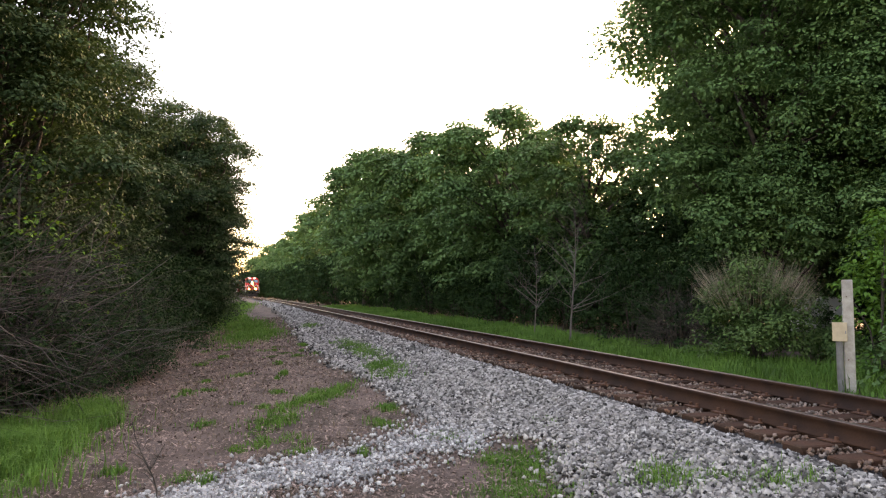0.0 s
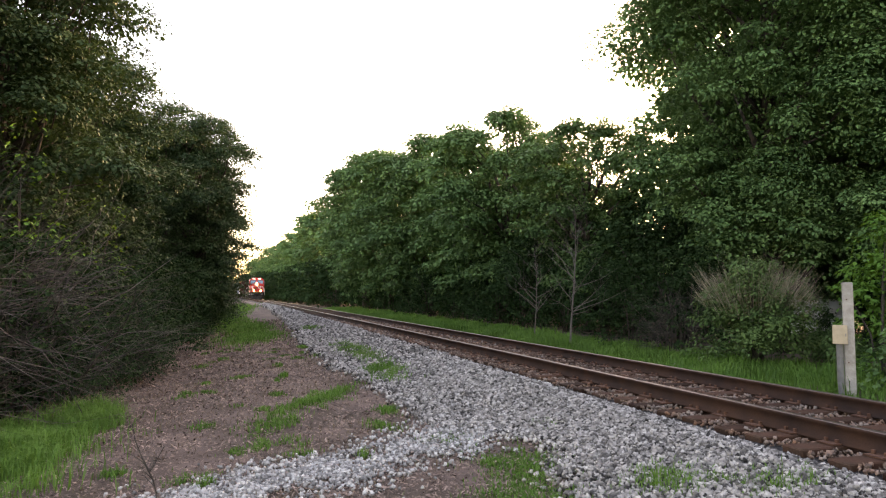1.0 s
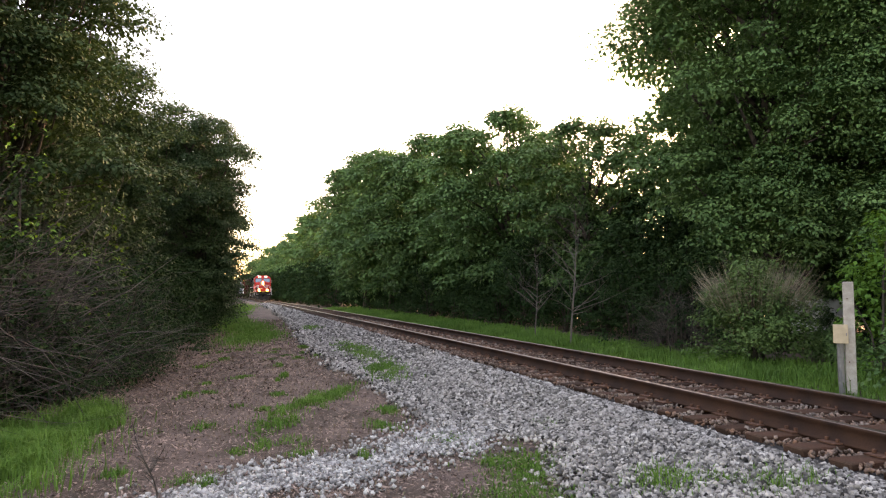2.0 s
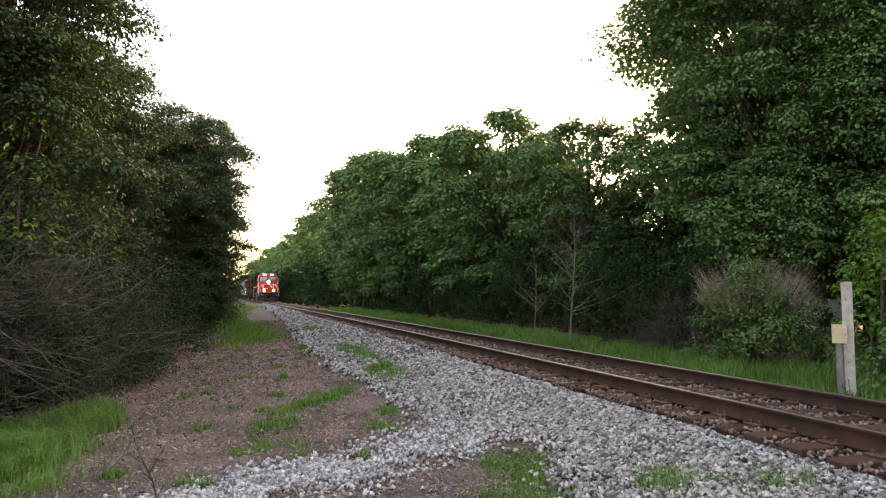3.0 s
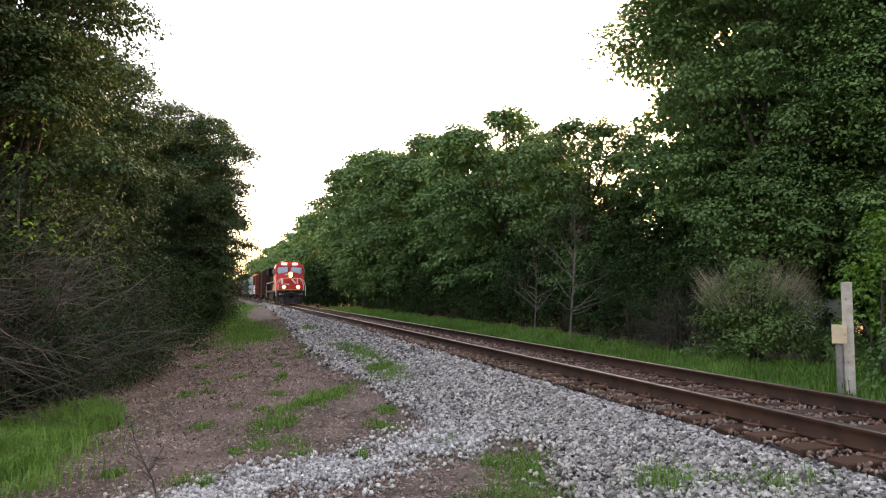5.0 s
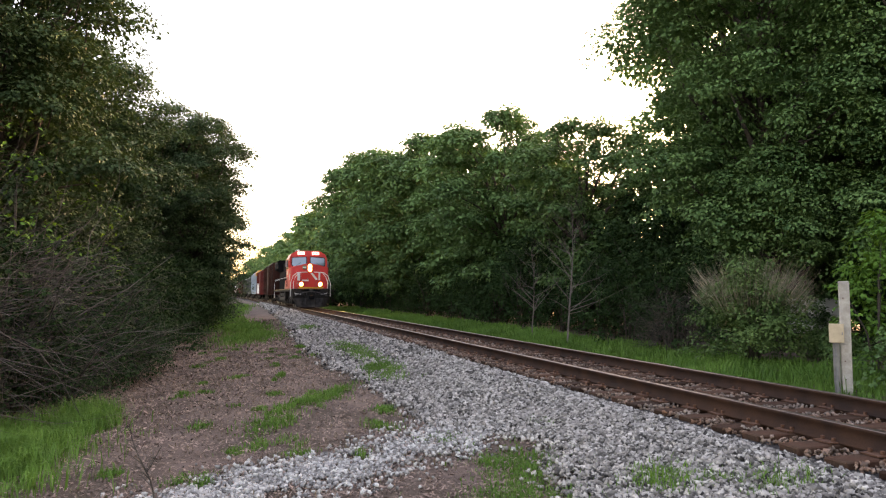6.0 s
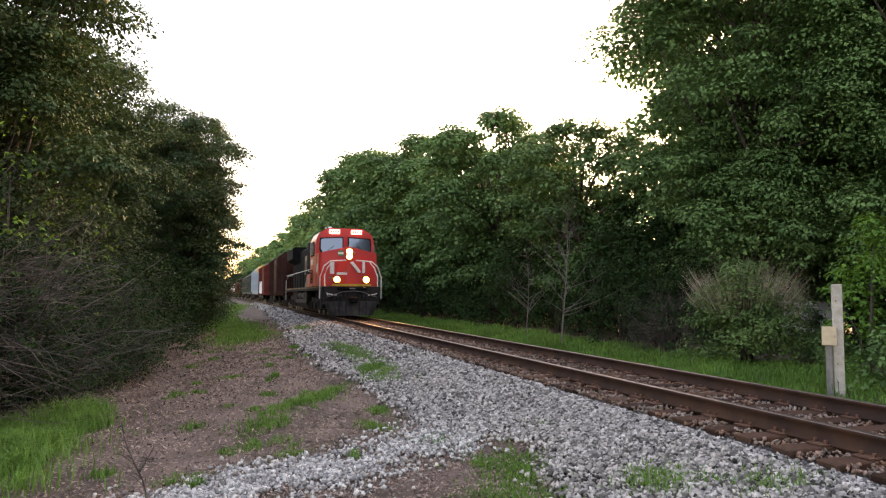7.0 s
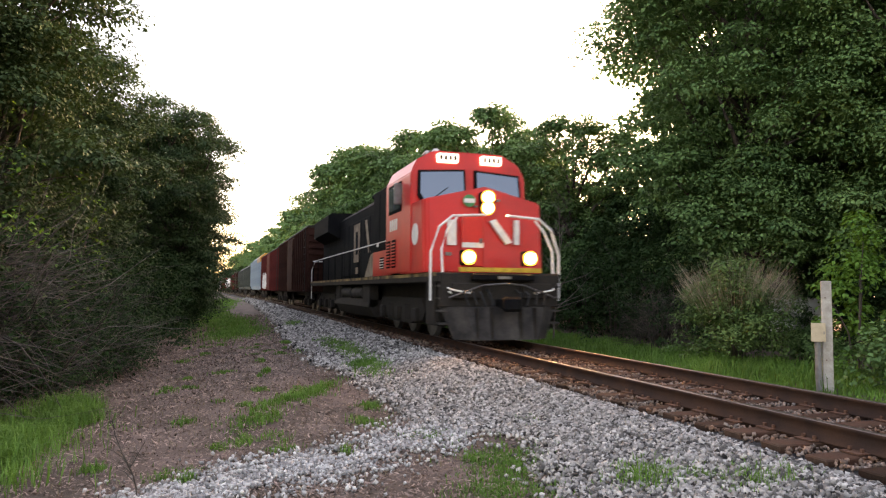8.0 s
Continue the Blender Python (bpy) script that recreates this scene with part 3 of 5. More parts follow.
def shrub(name, label, seed, tall, wide, clumps, per, leaf, mat, stems=14, group="", category="bush", clump_r=0.32):
    rng = np.random.default_rng(seed)
    top = thing(name, label, category, group)
    a, r = rng.uniform(0, 6.28, clumps), np.sqrt(rng.uniform(0, 1, clumps))
    h = rng.uniform(0.04, 1, clumps) ** 0.8
    w = wide * np.sqrt(np.clip(1.05 - h ** 2.2, 0.05, 1)) * r * (1 + 0.25 * np.sin(a * 3 + seed))
    c = np.stack([w * np.cos(a), w * np.sin(a), h * tall * (1 + 0.12 * np.sin(a * 2 + seed * 1.7))], 1)
    bm = B()
    for g in c[rng.choice(clumps, stems, replace=False)]:
        tube(bm, [(g[0] * 0.1, g[1] * 0.1, -0.1), (g[0] * 0.3, g[1] * 0.3, g[2] * 0.5), tuple(g)], 0.03, 5, 0.006)
    part("stem", bm, M_BARK, top, smooth=True)
    v, f = leaf_cloud(c, clump_r * rng.uniform(0.6, 1.4, clumps), per, leaf, rng)
    v[:, 2] = np.maximum(v[:, 2], 0.02)
    array_mesh("foliage", v, f, mat, top)
    return top


def twig_cloud(rng, starts, ways, length, r, steps=4, bend=0.35):
    """Thin three-sided twigs that wander: vertices and quads."""
    n = len(starts)
    pos, d = starts.copy(), ways / np.linalg.norm(ways, axis=1, keepdims=True)
    rings = []
    for k in range(steps + 1):
        s = np.cross(d, [0.3, 0.2, 0.9]); s /= np.linalg.norm(s, axis=1, keepdims=True)
        u = np.cross(s, d)
        rr = (r * (1 - 0.85 * k / steps))[:, None]
        rings.append(np.stack([pos + s * rr, pos - 0.5 * s * rr + 0.87 * u * rr, pos - 0.5 * s * rr - 0.87 * u * rr], 1))
        pos = pos + d * (length / steps)[:, None]
        d = d + rng.normal(0, bend, (n, 3)); d /= np.linalg.norm(d, axis=1, keepdims=True)
    v = np.stack(rings, 1).reshape(-1, 3)
    base = (3 * (steps + 1)) * np.arange(n)[:, None]
    f = []
    for k in range(steps):
        for j in range(3):
            f.append(base + [3 * k + j, 3 * k + (j + 1) % 3, 3 * k + 3 + (j + 1) % 3, 3 * k + 3 + j])
    return v, np.concatenate(f, 0)


def brush(name, label, seed, tall, wide, n, mat=None):
    """A heap of dead, tangled twigs and vines."""
    rng = np.random.default_rng(seed)
    top = thing(name, label, "brush", "dead brush")
    a, r, h = rng.uniform(0, 6.28, n), np.sqrt(rng.uniform(0, 1, n)), rng.uniform(0.02, 1, n) ** 0.55
    w = wide * np.sqrt(1.02 - h ** 2) * r
    w *= 1 + 0.3 * np.sin(3 * a + seed) + 0.15 * np.sin(7 * a + 2 * seed)
    st = np.stack([w * np.cos(a), w * np.sin(a), h * tall * (0.75 + 0.2 * np.sin(2 * a + seed) + 0.12 * np.sin(5 * a))], 1)
    way = np.stack([np.cos(a), np.sin(a), rng.uniform(-0.5, 0.9, n)], 1) + rng.normal(0, 0.5, (n, 3))
    v, f = twig_cloud(rng, st, way, rng.uniform(0.7, 2.8, n), rng.uniform(0.003, 0.009, n) * np.where(rng.uniform(0, 1, n) < 0.05, 2.2, 1), 5, 0.22)
    v[:, 2] = np.maximum(v[:, 2], 0.01)
    array_mesh("tangle", v, f, mat or M_TWIG, top)
    for k in range(14):
        b = a[k]
        bm = tube(B(), [(0.3 * math.cos(b), 0.3 * math.sin(b), -0.1), (0.5 * w[k] * math.cos(b), 0.5 * w[k] * math.sin(b), 0.55 * tall), (w[k] * math.cos(b), w[k] * math.sin(b), tall * rng.uniform(0.7, 1))], 0.03, 5, 0.008)
        part("stem", bm, M_BARK, top, smooth=True)
    return top


def bare_tree(name, label, seed, tall, mat, wide=1.0, twigs=46):
    rng = np.random.default_rng(seed)
    top = thing(name, label, "tree")
    bm = B()
    tips = []
    trunk = [(0.1 * math.sin(3 * t + seed), 0.1 * math.cos(4 * t), tall * t - 0.15 * (t == 0)) for t in np.linspace(0, 1, 7)]
    tube(bm, trunk, 0.03 * tall / 4 + 0.002, 6, 0.003)
    part("trunk", bm, mat, top)
    for i in range(twigs):
        t = rng.uniform(0.22, 0.98)
        p = Vector(trunk[int(t * 6)]).lerp(Vector(trunk[min(6, int(t * 6) + 1)]), (t * 6) % 1)
        ang, ln = rng.uniform(0, 6.28), wide * rng.uniform(0.4, 1.2) * (1.15 - t)
        e = p + Vector((math.cos(ang) * ln, math.sin(ang) * ln, ln * rng.uniform(0.3, 1.1)))
        m = p.lerp(e, 0.5) + Vector(rng.normal(0, 0.06, 3))
        bm = tube(B(), [p, m, e], (0.012 * (1.2 - t) + 0.003) * min(1, tall / 2), 4, 0.002)
        for _ in range(2):
            q = p.lerp(e, rng.uniform(0.4, 0.9))
            tube(bm, [q, q + Vector(rng.normal(0, 0.16, 3)) * wide + Vector((0, 0, 0.18)) * wide], 0.004 * min(1, tall / 2), 3, 0.001)
        part("branch", bm, mat, top)
    return top


def place(x, y, turn=0.0, s=1.0, sink=0.03):
    return Matrix.LocRotScale((x, y, float(height(x, y)) - sink), Euler((0, 0, turn)), (s, s, s))


def build_plants():
    rnd = random.Random(11)
    broad = [tree("broadleaf_tree", "tall leafy green broadleaf tree in the trackside wood", 21 + i, 13.5, 4.6, 1.3, 26, 330, 92, 0.26, M_LEAF_R, group="wood beyond the track", clump_r=0.78, flat=0.55, spread=0.34, core=170) for i in range(3)]
    airy = tree("broadleaf_tree", "leafy green tree with an open ragged crown", 33, 12.0, 4.0, 2.0, 26, 460, 74, 0.19, M_LEAF_R, group="wood beyond the track", clump_r=0.55, flat=0.5, core=180)
    big = tree("broadleaf_tree", "large dark-green tree with drooping leafy sprays", 41, 16.5, 4.9, 2.2, 46, 1200, 150, 0.112, M_LEAF_R, group="wood beyond the track", clump_r=0.62, flat=0.36, core=480)
    far = [tree("broadleaf_tree", "leafy green broadleaf tree deeper in the wood", 51 + i, 14.5, 4.8, 0.8, 24, 190, 38, 0.48, M_LEAF_R, group="wood beyond the track", clump_r=0.9, flat=0.55, core=45) for i in range(2)]
    used = set()

    def put(proto, x, y, s=1.0, turn=None):
        turn = rnd.uniform(0, 6.28) if turn is None else turn
        if proto.name not in used:
            used.add(proto.name); proto.matrix_basis = place(x, y, turn, s)
            return proto
        return copy_thing(proto, place(x, y, turn, s / proto.scale.x))

    # wood beyond the track, nearest first
    put(big, 15.7, 17.0, 1.04, 0.4)
    put(big, 18.6, 12.6, 1.05, 2.2)
    put(airy, 15.4, 28.0, 0.86)
    put(airy, 14.8, 36.5, 1.09)
    put(broad[0], 15.3, 45.0, 0.98)
    put(broad[1], 14.5, 54.0, 1.15)
    put(broad[2], 13.6, 63.0, 1.18)
    put(broad[0], 13.2, 73.0, 1.3)
    y = 85.0
    i = 0
    while y < 330:
        put(far[i % 2], float(track_x(y)) + 10.4 + rnd.uniform(-0.6, 0.6), y, rnd.uniform(1.1, 1.24))
        y += 11 + y * 0.03; i += 1
    for x, y, s in ((-14, 430, 1.0), (-6, 445, 1.1), (2, 450, 1.0), (-20, 440, 1.2), (-26, 400, 1.2), (-13, 300, 1.1), (-12, 220, 1.0)):
        put(far[int(y) % 2], x, y, s)
    # second row
    for x, y, s in ((21.5, 24.5, 1.18), (23, 52, 1.0), (24, 68, 1.0), (26, 17, 0.8), (27, 9, 0.9), (24, 4, 1.0), (19, 6, 0.9), (23, 90, 1.0), (30, 30, 0.85), (33, 20, 0.8), (21.5, 21.0, 0.95), (19.5, 41, 0.78), (20.5, 10, 1.0), (22, 15, 1.2), (27, 3, 1.0), (34, 8, 1.0), (36, 15, 1.0), (38, 27, 0.9), (45, 20, 1.1), (30, 38, 0.8), (30, 14, 1.0), (28, 20, 0.9), (25, 30, 0.72)):
        put(broad[int(x + y) % 3] if 0 < y < 45 and x < 24 else far[int(x + y) % 2], x, y, s)
    # unseen trees added behind the camera to hold back low sky light
    for x, y, s in ((17, -23, 1.1), (16, -34, 1.2), (16, -46, 1.2), (-9, -19, 1.2), (-7, -29, 1.2), (-8, -40, 1.2), (-2, -52, 1.2), (5, -62, 1.2), (12, -58, 1.2)):
        put(far[int(x + y) % 2], x, y, s)
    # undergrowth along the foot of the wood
    und = [shrub("undergrowth_bush", "dense green undergrowth bush at the wood's edge, leaves darkened for canopy shade", 60 + i, 3.6, 1.9, 140, 38, 0.115, M_LEAF_SHADED, group="undergrowth") for i in range(3)]
    dist = shrub("undergrowth_bush", "dense green undergrowth bush far along the wood, leaves darkened for canopy shade", 66, 3.6, 1.9, 80, 36, 0.22, M_LEAF_SHADED, group="undergrowth")
    y = 17.6
    i = 0
    while y < 85:
        put(und[i % 3], float(track_x(y)) + (7.3 if y < 24 else 8.0) + rnd.uniform(-0.4, 0.5), y, rnd.uniform(0.7, 1.15))
        if y > 19:
            put(und[(i + 1) % 3], float(track_x(y)) + 9.6 + rnd.uniform(-0.5, 0.8), y + 1.3, rnd.uniform(1.0, 1.5))
        y += 2.7 + y * 0.04; i += 1
    while y < 330:
        put(dist, float(track_x(y)) + 12.0 + rnd.uniform(-1, 1), y + 2.0, 1.5 + y / 250)
        put(dist, float(track_x(y)) + 6.2 + rnd.uniform(-0.4, 0.5), y, 1.3 + y / 250)
        y += 4.5 + y * 0.03; i += 1
    for k in range(14):
        put(dist, 17.0 + rnd.uniform(-0.8, 0.8) - 0.01 * k * k, 33.0 + 4.2 * k, 1.25 + 0.02 * k)
        put(dist, 24.0 + rnd.uniform(-1.5, 1.5), 20.0 + 5.0 * k, 1.3)
    for x, y, s in ((15.5, 9.5, 0.9), (18.0, 9.0, 1.2), (21, 11, 1.4), (23, 15, 1.4), (16.5, 5.5, 0.9), (17.0, 23.0, 1.5), (29, 22, 1.6), (22, 6.5, 1.3), (17.5, 12.3, 1.2), (21.8, 14.0, 1.3), (24, 19.0, 1.8), (27, 22.5, 2.2), (29, 25, 2.2), (18, 31, 1.9), (20.5, 34, 2.0), (16.5, 25, 1.5), (17.9, 15.6, 0.75), (17.5, 17.0, 0.33), (24, 26.5, 1.3), (27, 29.5, 1.5), (23.5, 22.0, 1.2), (30, 34, 1.6)):
        put(und[int(x) % 3], x, y, s)
    d = shrub("dusty_bush", "pale dusty-green bush with dry feathery tops", 71, 2.15, 1.4, 180, 92, 0.075, M_LEAF_DUSTY, 26, clump_r=0.3)
    d.matrix_basis = place(12.1, 13.8, 0.0, 1.04)
    rng = np.random.default_rng(5)
    n = 1300
    a, r = rng.uniform(0, 6.28, n), np.sqrt(rng.uniform(0, 1, n)) * 1.15
    st = np.stack([r * np.cos(a), r * np.sin(a), 1.25 + rng.uniform(0, 0.95, n) * (1 - 0.35 * r) + 0.15 * np.sin(3 * a)], 1)
    v, f = twig_cloud(rng, st, np.stack([0.75 * r * np.cos(a), 0.75 * r * np.sin(a), np.ones(n)], 1), rng.uniform(0.25, 0.8, n), rng.uniform(0.002, 0.0045, n), 3, 0.16)
    array_mesh("dry_growth", v, f, M_STRAW, d, "dry straw-coloured shoots")
    s = shrub("sapling", "bright fresh-green sapling behind the post", 73, 3.0, 0.8, 32, 70, 0.11, M_LEAF_BRIGHT, 10, category="sapling", clump_r=0.34)
    s.matrix_basis = place(12.7, 10.9)
    w = shrub("weeds", "low green weeds at the post's foot", 74, 1.0, 0.8, 70, 22, 0.12, M_LEAF_R, 8, category="weeds")
    w.matrix_basis = place(11.6, 9.2)
    for x, y, sc in ((13.4, 12.3, 0.7), (14.2, 13.6, 0.75), (12.9, 9.6, 1.1), (15.0, 14.4, 0.7)):
        copy_thing(w, place(x, y, x, sc))
    bare_tree("dead_sapling", "leafless grey sapling before the wood", 81, 5.0, M_DEADWOOD, 2.3, 34).matrix_basis = place(10.9, 21.0)
    bare_tree("dead_sapling", "slim leafless sapling before the wood", 82, 3.6, M_DEADWOOD, 1.7, 26).matrix_basis = place(11.1, 24.6)
    bare_tree("dry_weed_stalk", "thin dry brown weed stalk on the dead grass", 83, 0.75, M_TWIG, 0.25, 14).matrix_basis = place(-0.75, 6.35)

    # trees and brush on the camera's side
    left = [tree("vine_covered_tree", "dark tree overgrown with vines beside the track", 91 + i, 11.5, 3.0, 0.6, 28, 470, 62, 0.18, M_LEAF_L, group="trees on the near side", clump_r=0.5, flat=0.5, core=160) for i in range(2)]
    near = tree("vine_covered_tree", "dark tree overgrown with vines beside the track", 95, 11.5, 3.1, 0.4, 36, 900, 110, 0.098, M_LEAF_L, group="trees on the near side", clump_r=0.46, flat=0.45, core=380)
    put(near, -5.2, 17.5, 1.05, 0.0)
    put(near, -8.2, 14.0, 1.15)
    put(near, -4.5, 23.0, 0.9)
    put(left[1], -5.6, 28.5, 0.9)
    put(left[0], -6.0, 37.0, 0.95)
    put(left[1], -6.5, 48.0, 1.0)
    put(left[0], -9.0, 18.5, 1.15)
    put(left[1], -7.4, 20.5, 1.1)
    put(near, -1.8, 31.0, 0.92, 1.3)
    put(left[0], -2.5, 34.0, 0.88, 2.6)
    put(left[1], -2.6, 41.0, 0.85)
    put(left[0], -3.4, 52.0, 0.9)
    put(left[1], -4.0, 66.0, 0.95)
    put(left[0], -5.7, 84.0, 1.0)
    put(left[1], -7.0, 110.0, 1.1)
    # the leaf colour carries the shade of the thicket's hollow
    ul = [shrub("thicket_bush", "thicket bush in the brush, leaves darkened for the shade inside", 96 + i, 2.8, 1.6, 150, 46, 0.085, M_LEAF_SHADED, group="thicket") for i in range(2)]
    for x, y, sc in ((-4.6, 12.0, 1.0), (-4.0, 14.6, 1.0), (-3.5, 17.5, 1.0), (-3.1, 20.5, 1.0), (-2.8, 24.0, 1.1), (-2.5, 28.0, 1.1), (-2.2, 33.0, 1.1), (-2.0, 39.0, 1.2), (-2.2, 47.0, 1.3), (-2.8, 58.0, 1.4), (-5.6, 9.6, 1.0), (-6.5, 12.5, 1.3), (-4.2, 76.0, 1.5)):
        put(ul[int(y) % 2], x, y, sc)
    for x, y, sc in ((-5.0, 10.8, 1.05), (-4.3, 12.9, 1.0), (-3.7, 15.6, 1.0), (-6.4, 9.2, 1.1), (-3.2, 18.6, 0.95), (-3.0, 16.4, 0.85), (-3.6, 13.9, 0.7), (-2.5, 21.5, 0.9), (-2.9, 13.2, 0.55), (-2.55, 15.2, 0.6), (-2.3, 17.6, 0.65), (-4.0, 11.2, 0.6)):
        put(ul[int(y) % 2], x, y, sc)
    vine = shrub("climbing_vine", "sparse yellow-green vine sprays climbing the thicket", 99, 4.6, 1.3, 46, 8, 0.105, M_LEAF_BRIGHT, 10, group="climbing vines", category="vine", clump_r=0.3)
    for x, y, sc in ((-3.9, 14.2, 1.0), (-5.2, 11.6, 0.95), (-3.4, 17.4, 0.9)):
        put(vine, x, y, sc)
    br = [brush("dead_brush", "tangled grey-brown dead brush and vines", 101 + i, 2.9, 1.75, 760) for i in range(2)]
    for x, y, sc in ((-4.6, 10.6, 1.0), (-3.8, 13.0, 1.0), (-5.6, 8.6, 1.1), (-5.8, 13.5, 1.25), (-3.3, 16.0, 0.8), (12.6, 17.6, 0.62)):
        put(br[int(y) % 2], x, y, sc)

# ---------------------------------------------------------------- train


def wheelset(parent, y, r):
    bm = B()
    cyl(bm, (0, 0, 0), (1, 0, 0), 0.09, 1.9, 10)
    for sx in (-1, 1):
        cyl(bm, (sx * 0.735, 0, 0), (1, 0, 0), r, 0.11, 24)
        cyl(bm, (sx * 0.68, 0, 0), (1, 0, 0), r + 0.025, 0.03, 24)
        box(bm, sx * 0.74 - 0.065, sx * 0.74 + 0.065, -0.05, 0.05, -r * 0.75, r * 0.75)
    ob = part("wheelset", bm, M_STEEL, parent, "worn steel wheels on an axle")
    ob.matrix_basis = Matrix.Translation((0, y, r))
    WHEELS.append((ob, y, r))
    return ob


WHEELS = []


def bogie(parent, y, axles, r, gap):
    half = gap * (axles - 1) / 2
    for sx in (-1, 1):
        bm = B()
        prism(bm, [(y - half - 0.65, 0.62), (y - half - 0.4, 0.42), (y - half + 0.35, 0.42), (y - half + 0.6, 0.3), (y + half - 0.6, 0.3), (y + half - 0.35, 0.42), (y + half + 0.4, 0.42), (y + half + 0.65, 0.62), (y + half + 0.3, 0.98), (y - half - 0.3, 0.98)], "x", sx * 1.0, sx * 1.18)
        for k in range(axles):
            yy = y - half + k * gap
            box(bm, min(sx * 1.1, sx * 1.3), max(sx * 1.1, sx * 1.3), yy - 0.17, yy + 0.17, r - 0.17, r + 0.19, 0.03)
            if k < axles - 1:
                for j in (-0.16, 0.0, 0.16):
                    cyl(bm, (sx * 1.16, yy + gap / 2 + j, 0.6), (0, 0, 1), 0.075, 0.4, 8)
        part("side_frame", bm, M_GRIME, parent)
    bm = B()
    box(bm, -1.0, 1.0, y - 0.25, y + 0.25, 0.55, 0.95)
    part("bolster", bm, M_GRIME, parent)
    for k in range(axles):
        wheelset(parent, y - half + k * gap, r)


def bars(parent, spots, mat, name="marking", label=""):
    """Raised flat strips: x0, x1, y0, y1, z0, z1."""
    for s in spots:
        part(name, box(B(), *s), mat, parent, label)


def locomotive():
    lo = thing("locomotive", "red and black diesel freight locomotive with lit headlights", "locomotive")
    # running frame
    bm = B()
    box(bm, -1.5, 1.5, -0.55, 21.4, 1.36, 1.58, 0.02)
    box(bm, -0.9, 0.9, 0.3, 21.0, 0.95, 1.37)
    part("frame", bm, M_GRIME, lo)
    for sx in (-1, 1):
        part("side_stripe", box(B(), min(sx * 1.5, sx * 1.506), max(sx * 1.5, sx * 1.506), -0.4, 21.3, 1.5, 1.585), M_SILL, lo, "worn tan sill stripe with dark rust")
    # nose: plan polygon, peaked top that falls to the sides
    plan = [(-1.48, 2.2), (-1.48, 0.14), (-1.38, 0.02), (0, -0.02), (1.38, 0.02), (1.48, 0.14), (1.48, 2.2)]
    bm = B()
    prism(bm, plan, "z", 1.6, 3.8)
    for v in bm.verts:
        if v.co.z > 3:
            v.co.z = 3.74 - 0.27 * abs(v.co.x)
            v.co.y += 0.16 if v.co.y < 1 else 0
    bmesh.ops.bevel(bm, geom=[e for e in bm.edges if all(v.co.y < 1.5 for v in e.verts)], offset=0.035, segments=2, affect="EDGES")
    nose = part("nose", bm, M_RED, lo, "bright red short nose")
    # cab
    prof = [(-1.5, 1.6), (1.5, 1.6), (1.5, 4.06), (1.34, 4.42), (0.9, 4.68), (-0.9, 4.68), (-1.34, 4.42), (-1.5, 4.06)]
    bm = B()
    prism(bm, prof, "y", 0.62, 3.3)
    for v in bm.verts:
        if v.co.y < 1 and v.co.z > 3.5:
            v.co.y += 0.12 * (v.co.z - 3.5)
    bmesh.ops.bevel(bm, geom=[e for e in bm.edges], offset=0.03, segments=2, affect="EDGES")
    cab = part("cab", bm, M_RED, lo, "red wide cab")
    # windscreens: frame and pane on each side of the centre post
    for sx in (-1, 1):
        def quad(inset, y0, y1, shrink=0.0):
            a, b = 0.12 + inset, 1.34 - inset
            pts = [(a, 3.56 + inset), (b - 0.16, 3.22 + inset), (b, 3.5 + inset), (b - 0.02, 4.14 - inset), (a, 4.22 - inset)]
            bm = B()
            prism(bm, [(sx * p, q) for p, q in pts], "y", y0, y1)
            for v in bm.verts:
                v.co.y += 0.12 * (v.co.z - 3.5)
            return bm
        fr = part("windscreen_frame", quad(0.0, 0.575, 0.66), M_BLACK, cab, "black rubber window frame")
        part("windscreen", quad(0.055, 0.555, 0.64), M_GLASS, cab, "dark reflective windscreen")
        part("wiper", tube(B(), [(sx * 0.95, 0.52, 3.45), (sx * 0.6, 0.56, 3.72)], 0.012, 5), M_BLACK, cab)
        bm = box(B(), min(sx * 0.3, sx * 0.84), max(sx * 0.3, sx * 0.84), 0.62, 0.8, 4.37, 4.6, 0.02)
        nb = part("number_board", bm, M_BOARD, cab, "lit white number board")
        bars(nb, [(sx * 0.57 + o - 0.035, sx * 0.57 + o + 0.035, 0.612, 0.622, 4.43, 4.55) for o in (-0.18, -0.06, 0.06, 0.18)], M_BLACK, "digit_bar")
        # cab side: window, mirror, door, grille, vents
        part("side_window_frame", box(B(), min(sx * 1.47, sx * 1.515), max(sx * 1.47, sx * 1.515), 1.55, 2.95, 3.2, 4.0, 0.02), M_BLACK, cab)
        part("side_window", box(B(), min(sx * 1.48, sx * 1.525), max(sx * 1.48, sx * 1.525), 1.65, 2.25, 3.28, 3.92), M_GLASS, cab)
        part("side_window", box(B(), min(sx * 1.48, sx * 1.525), max(sx * 1.48, sx * 1.525), 2.31, 2.86, 3.28, 3.92), M_GLASS, cab)
        part("mirror", box(B(), min(sx * 1.52, sx * 1.72), max(sx * 1.52, sx * 1.72), 1.42, 1.5, 3.35, 3.9, 0.02), M_STEEL, cab, "grey wind deflector")
        part("emblem", cyl(B(), (sx * 1.484, 0.85, 2.55), (1, 0, 0), 0.27, 0.012, 20), M_WHITE, nose, "faded pale round emblem")
        for yy in (2.35, 2.95):
            gr = part("side_grille", box(B(), min(sx * 1.5, sx * 1.512), max(sx * 1.5, sx * 1.512), yy - 0.22, yy + 0.22, 1.75, 2.5), M_BLACK, cab)
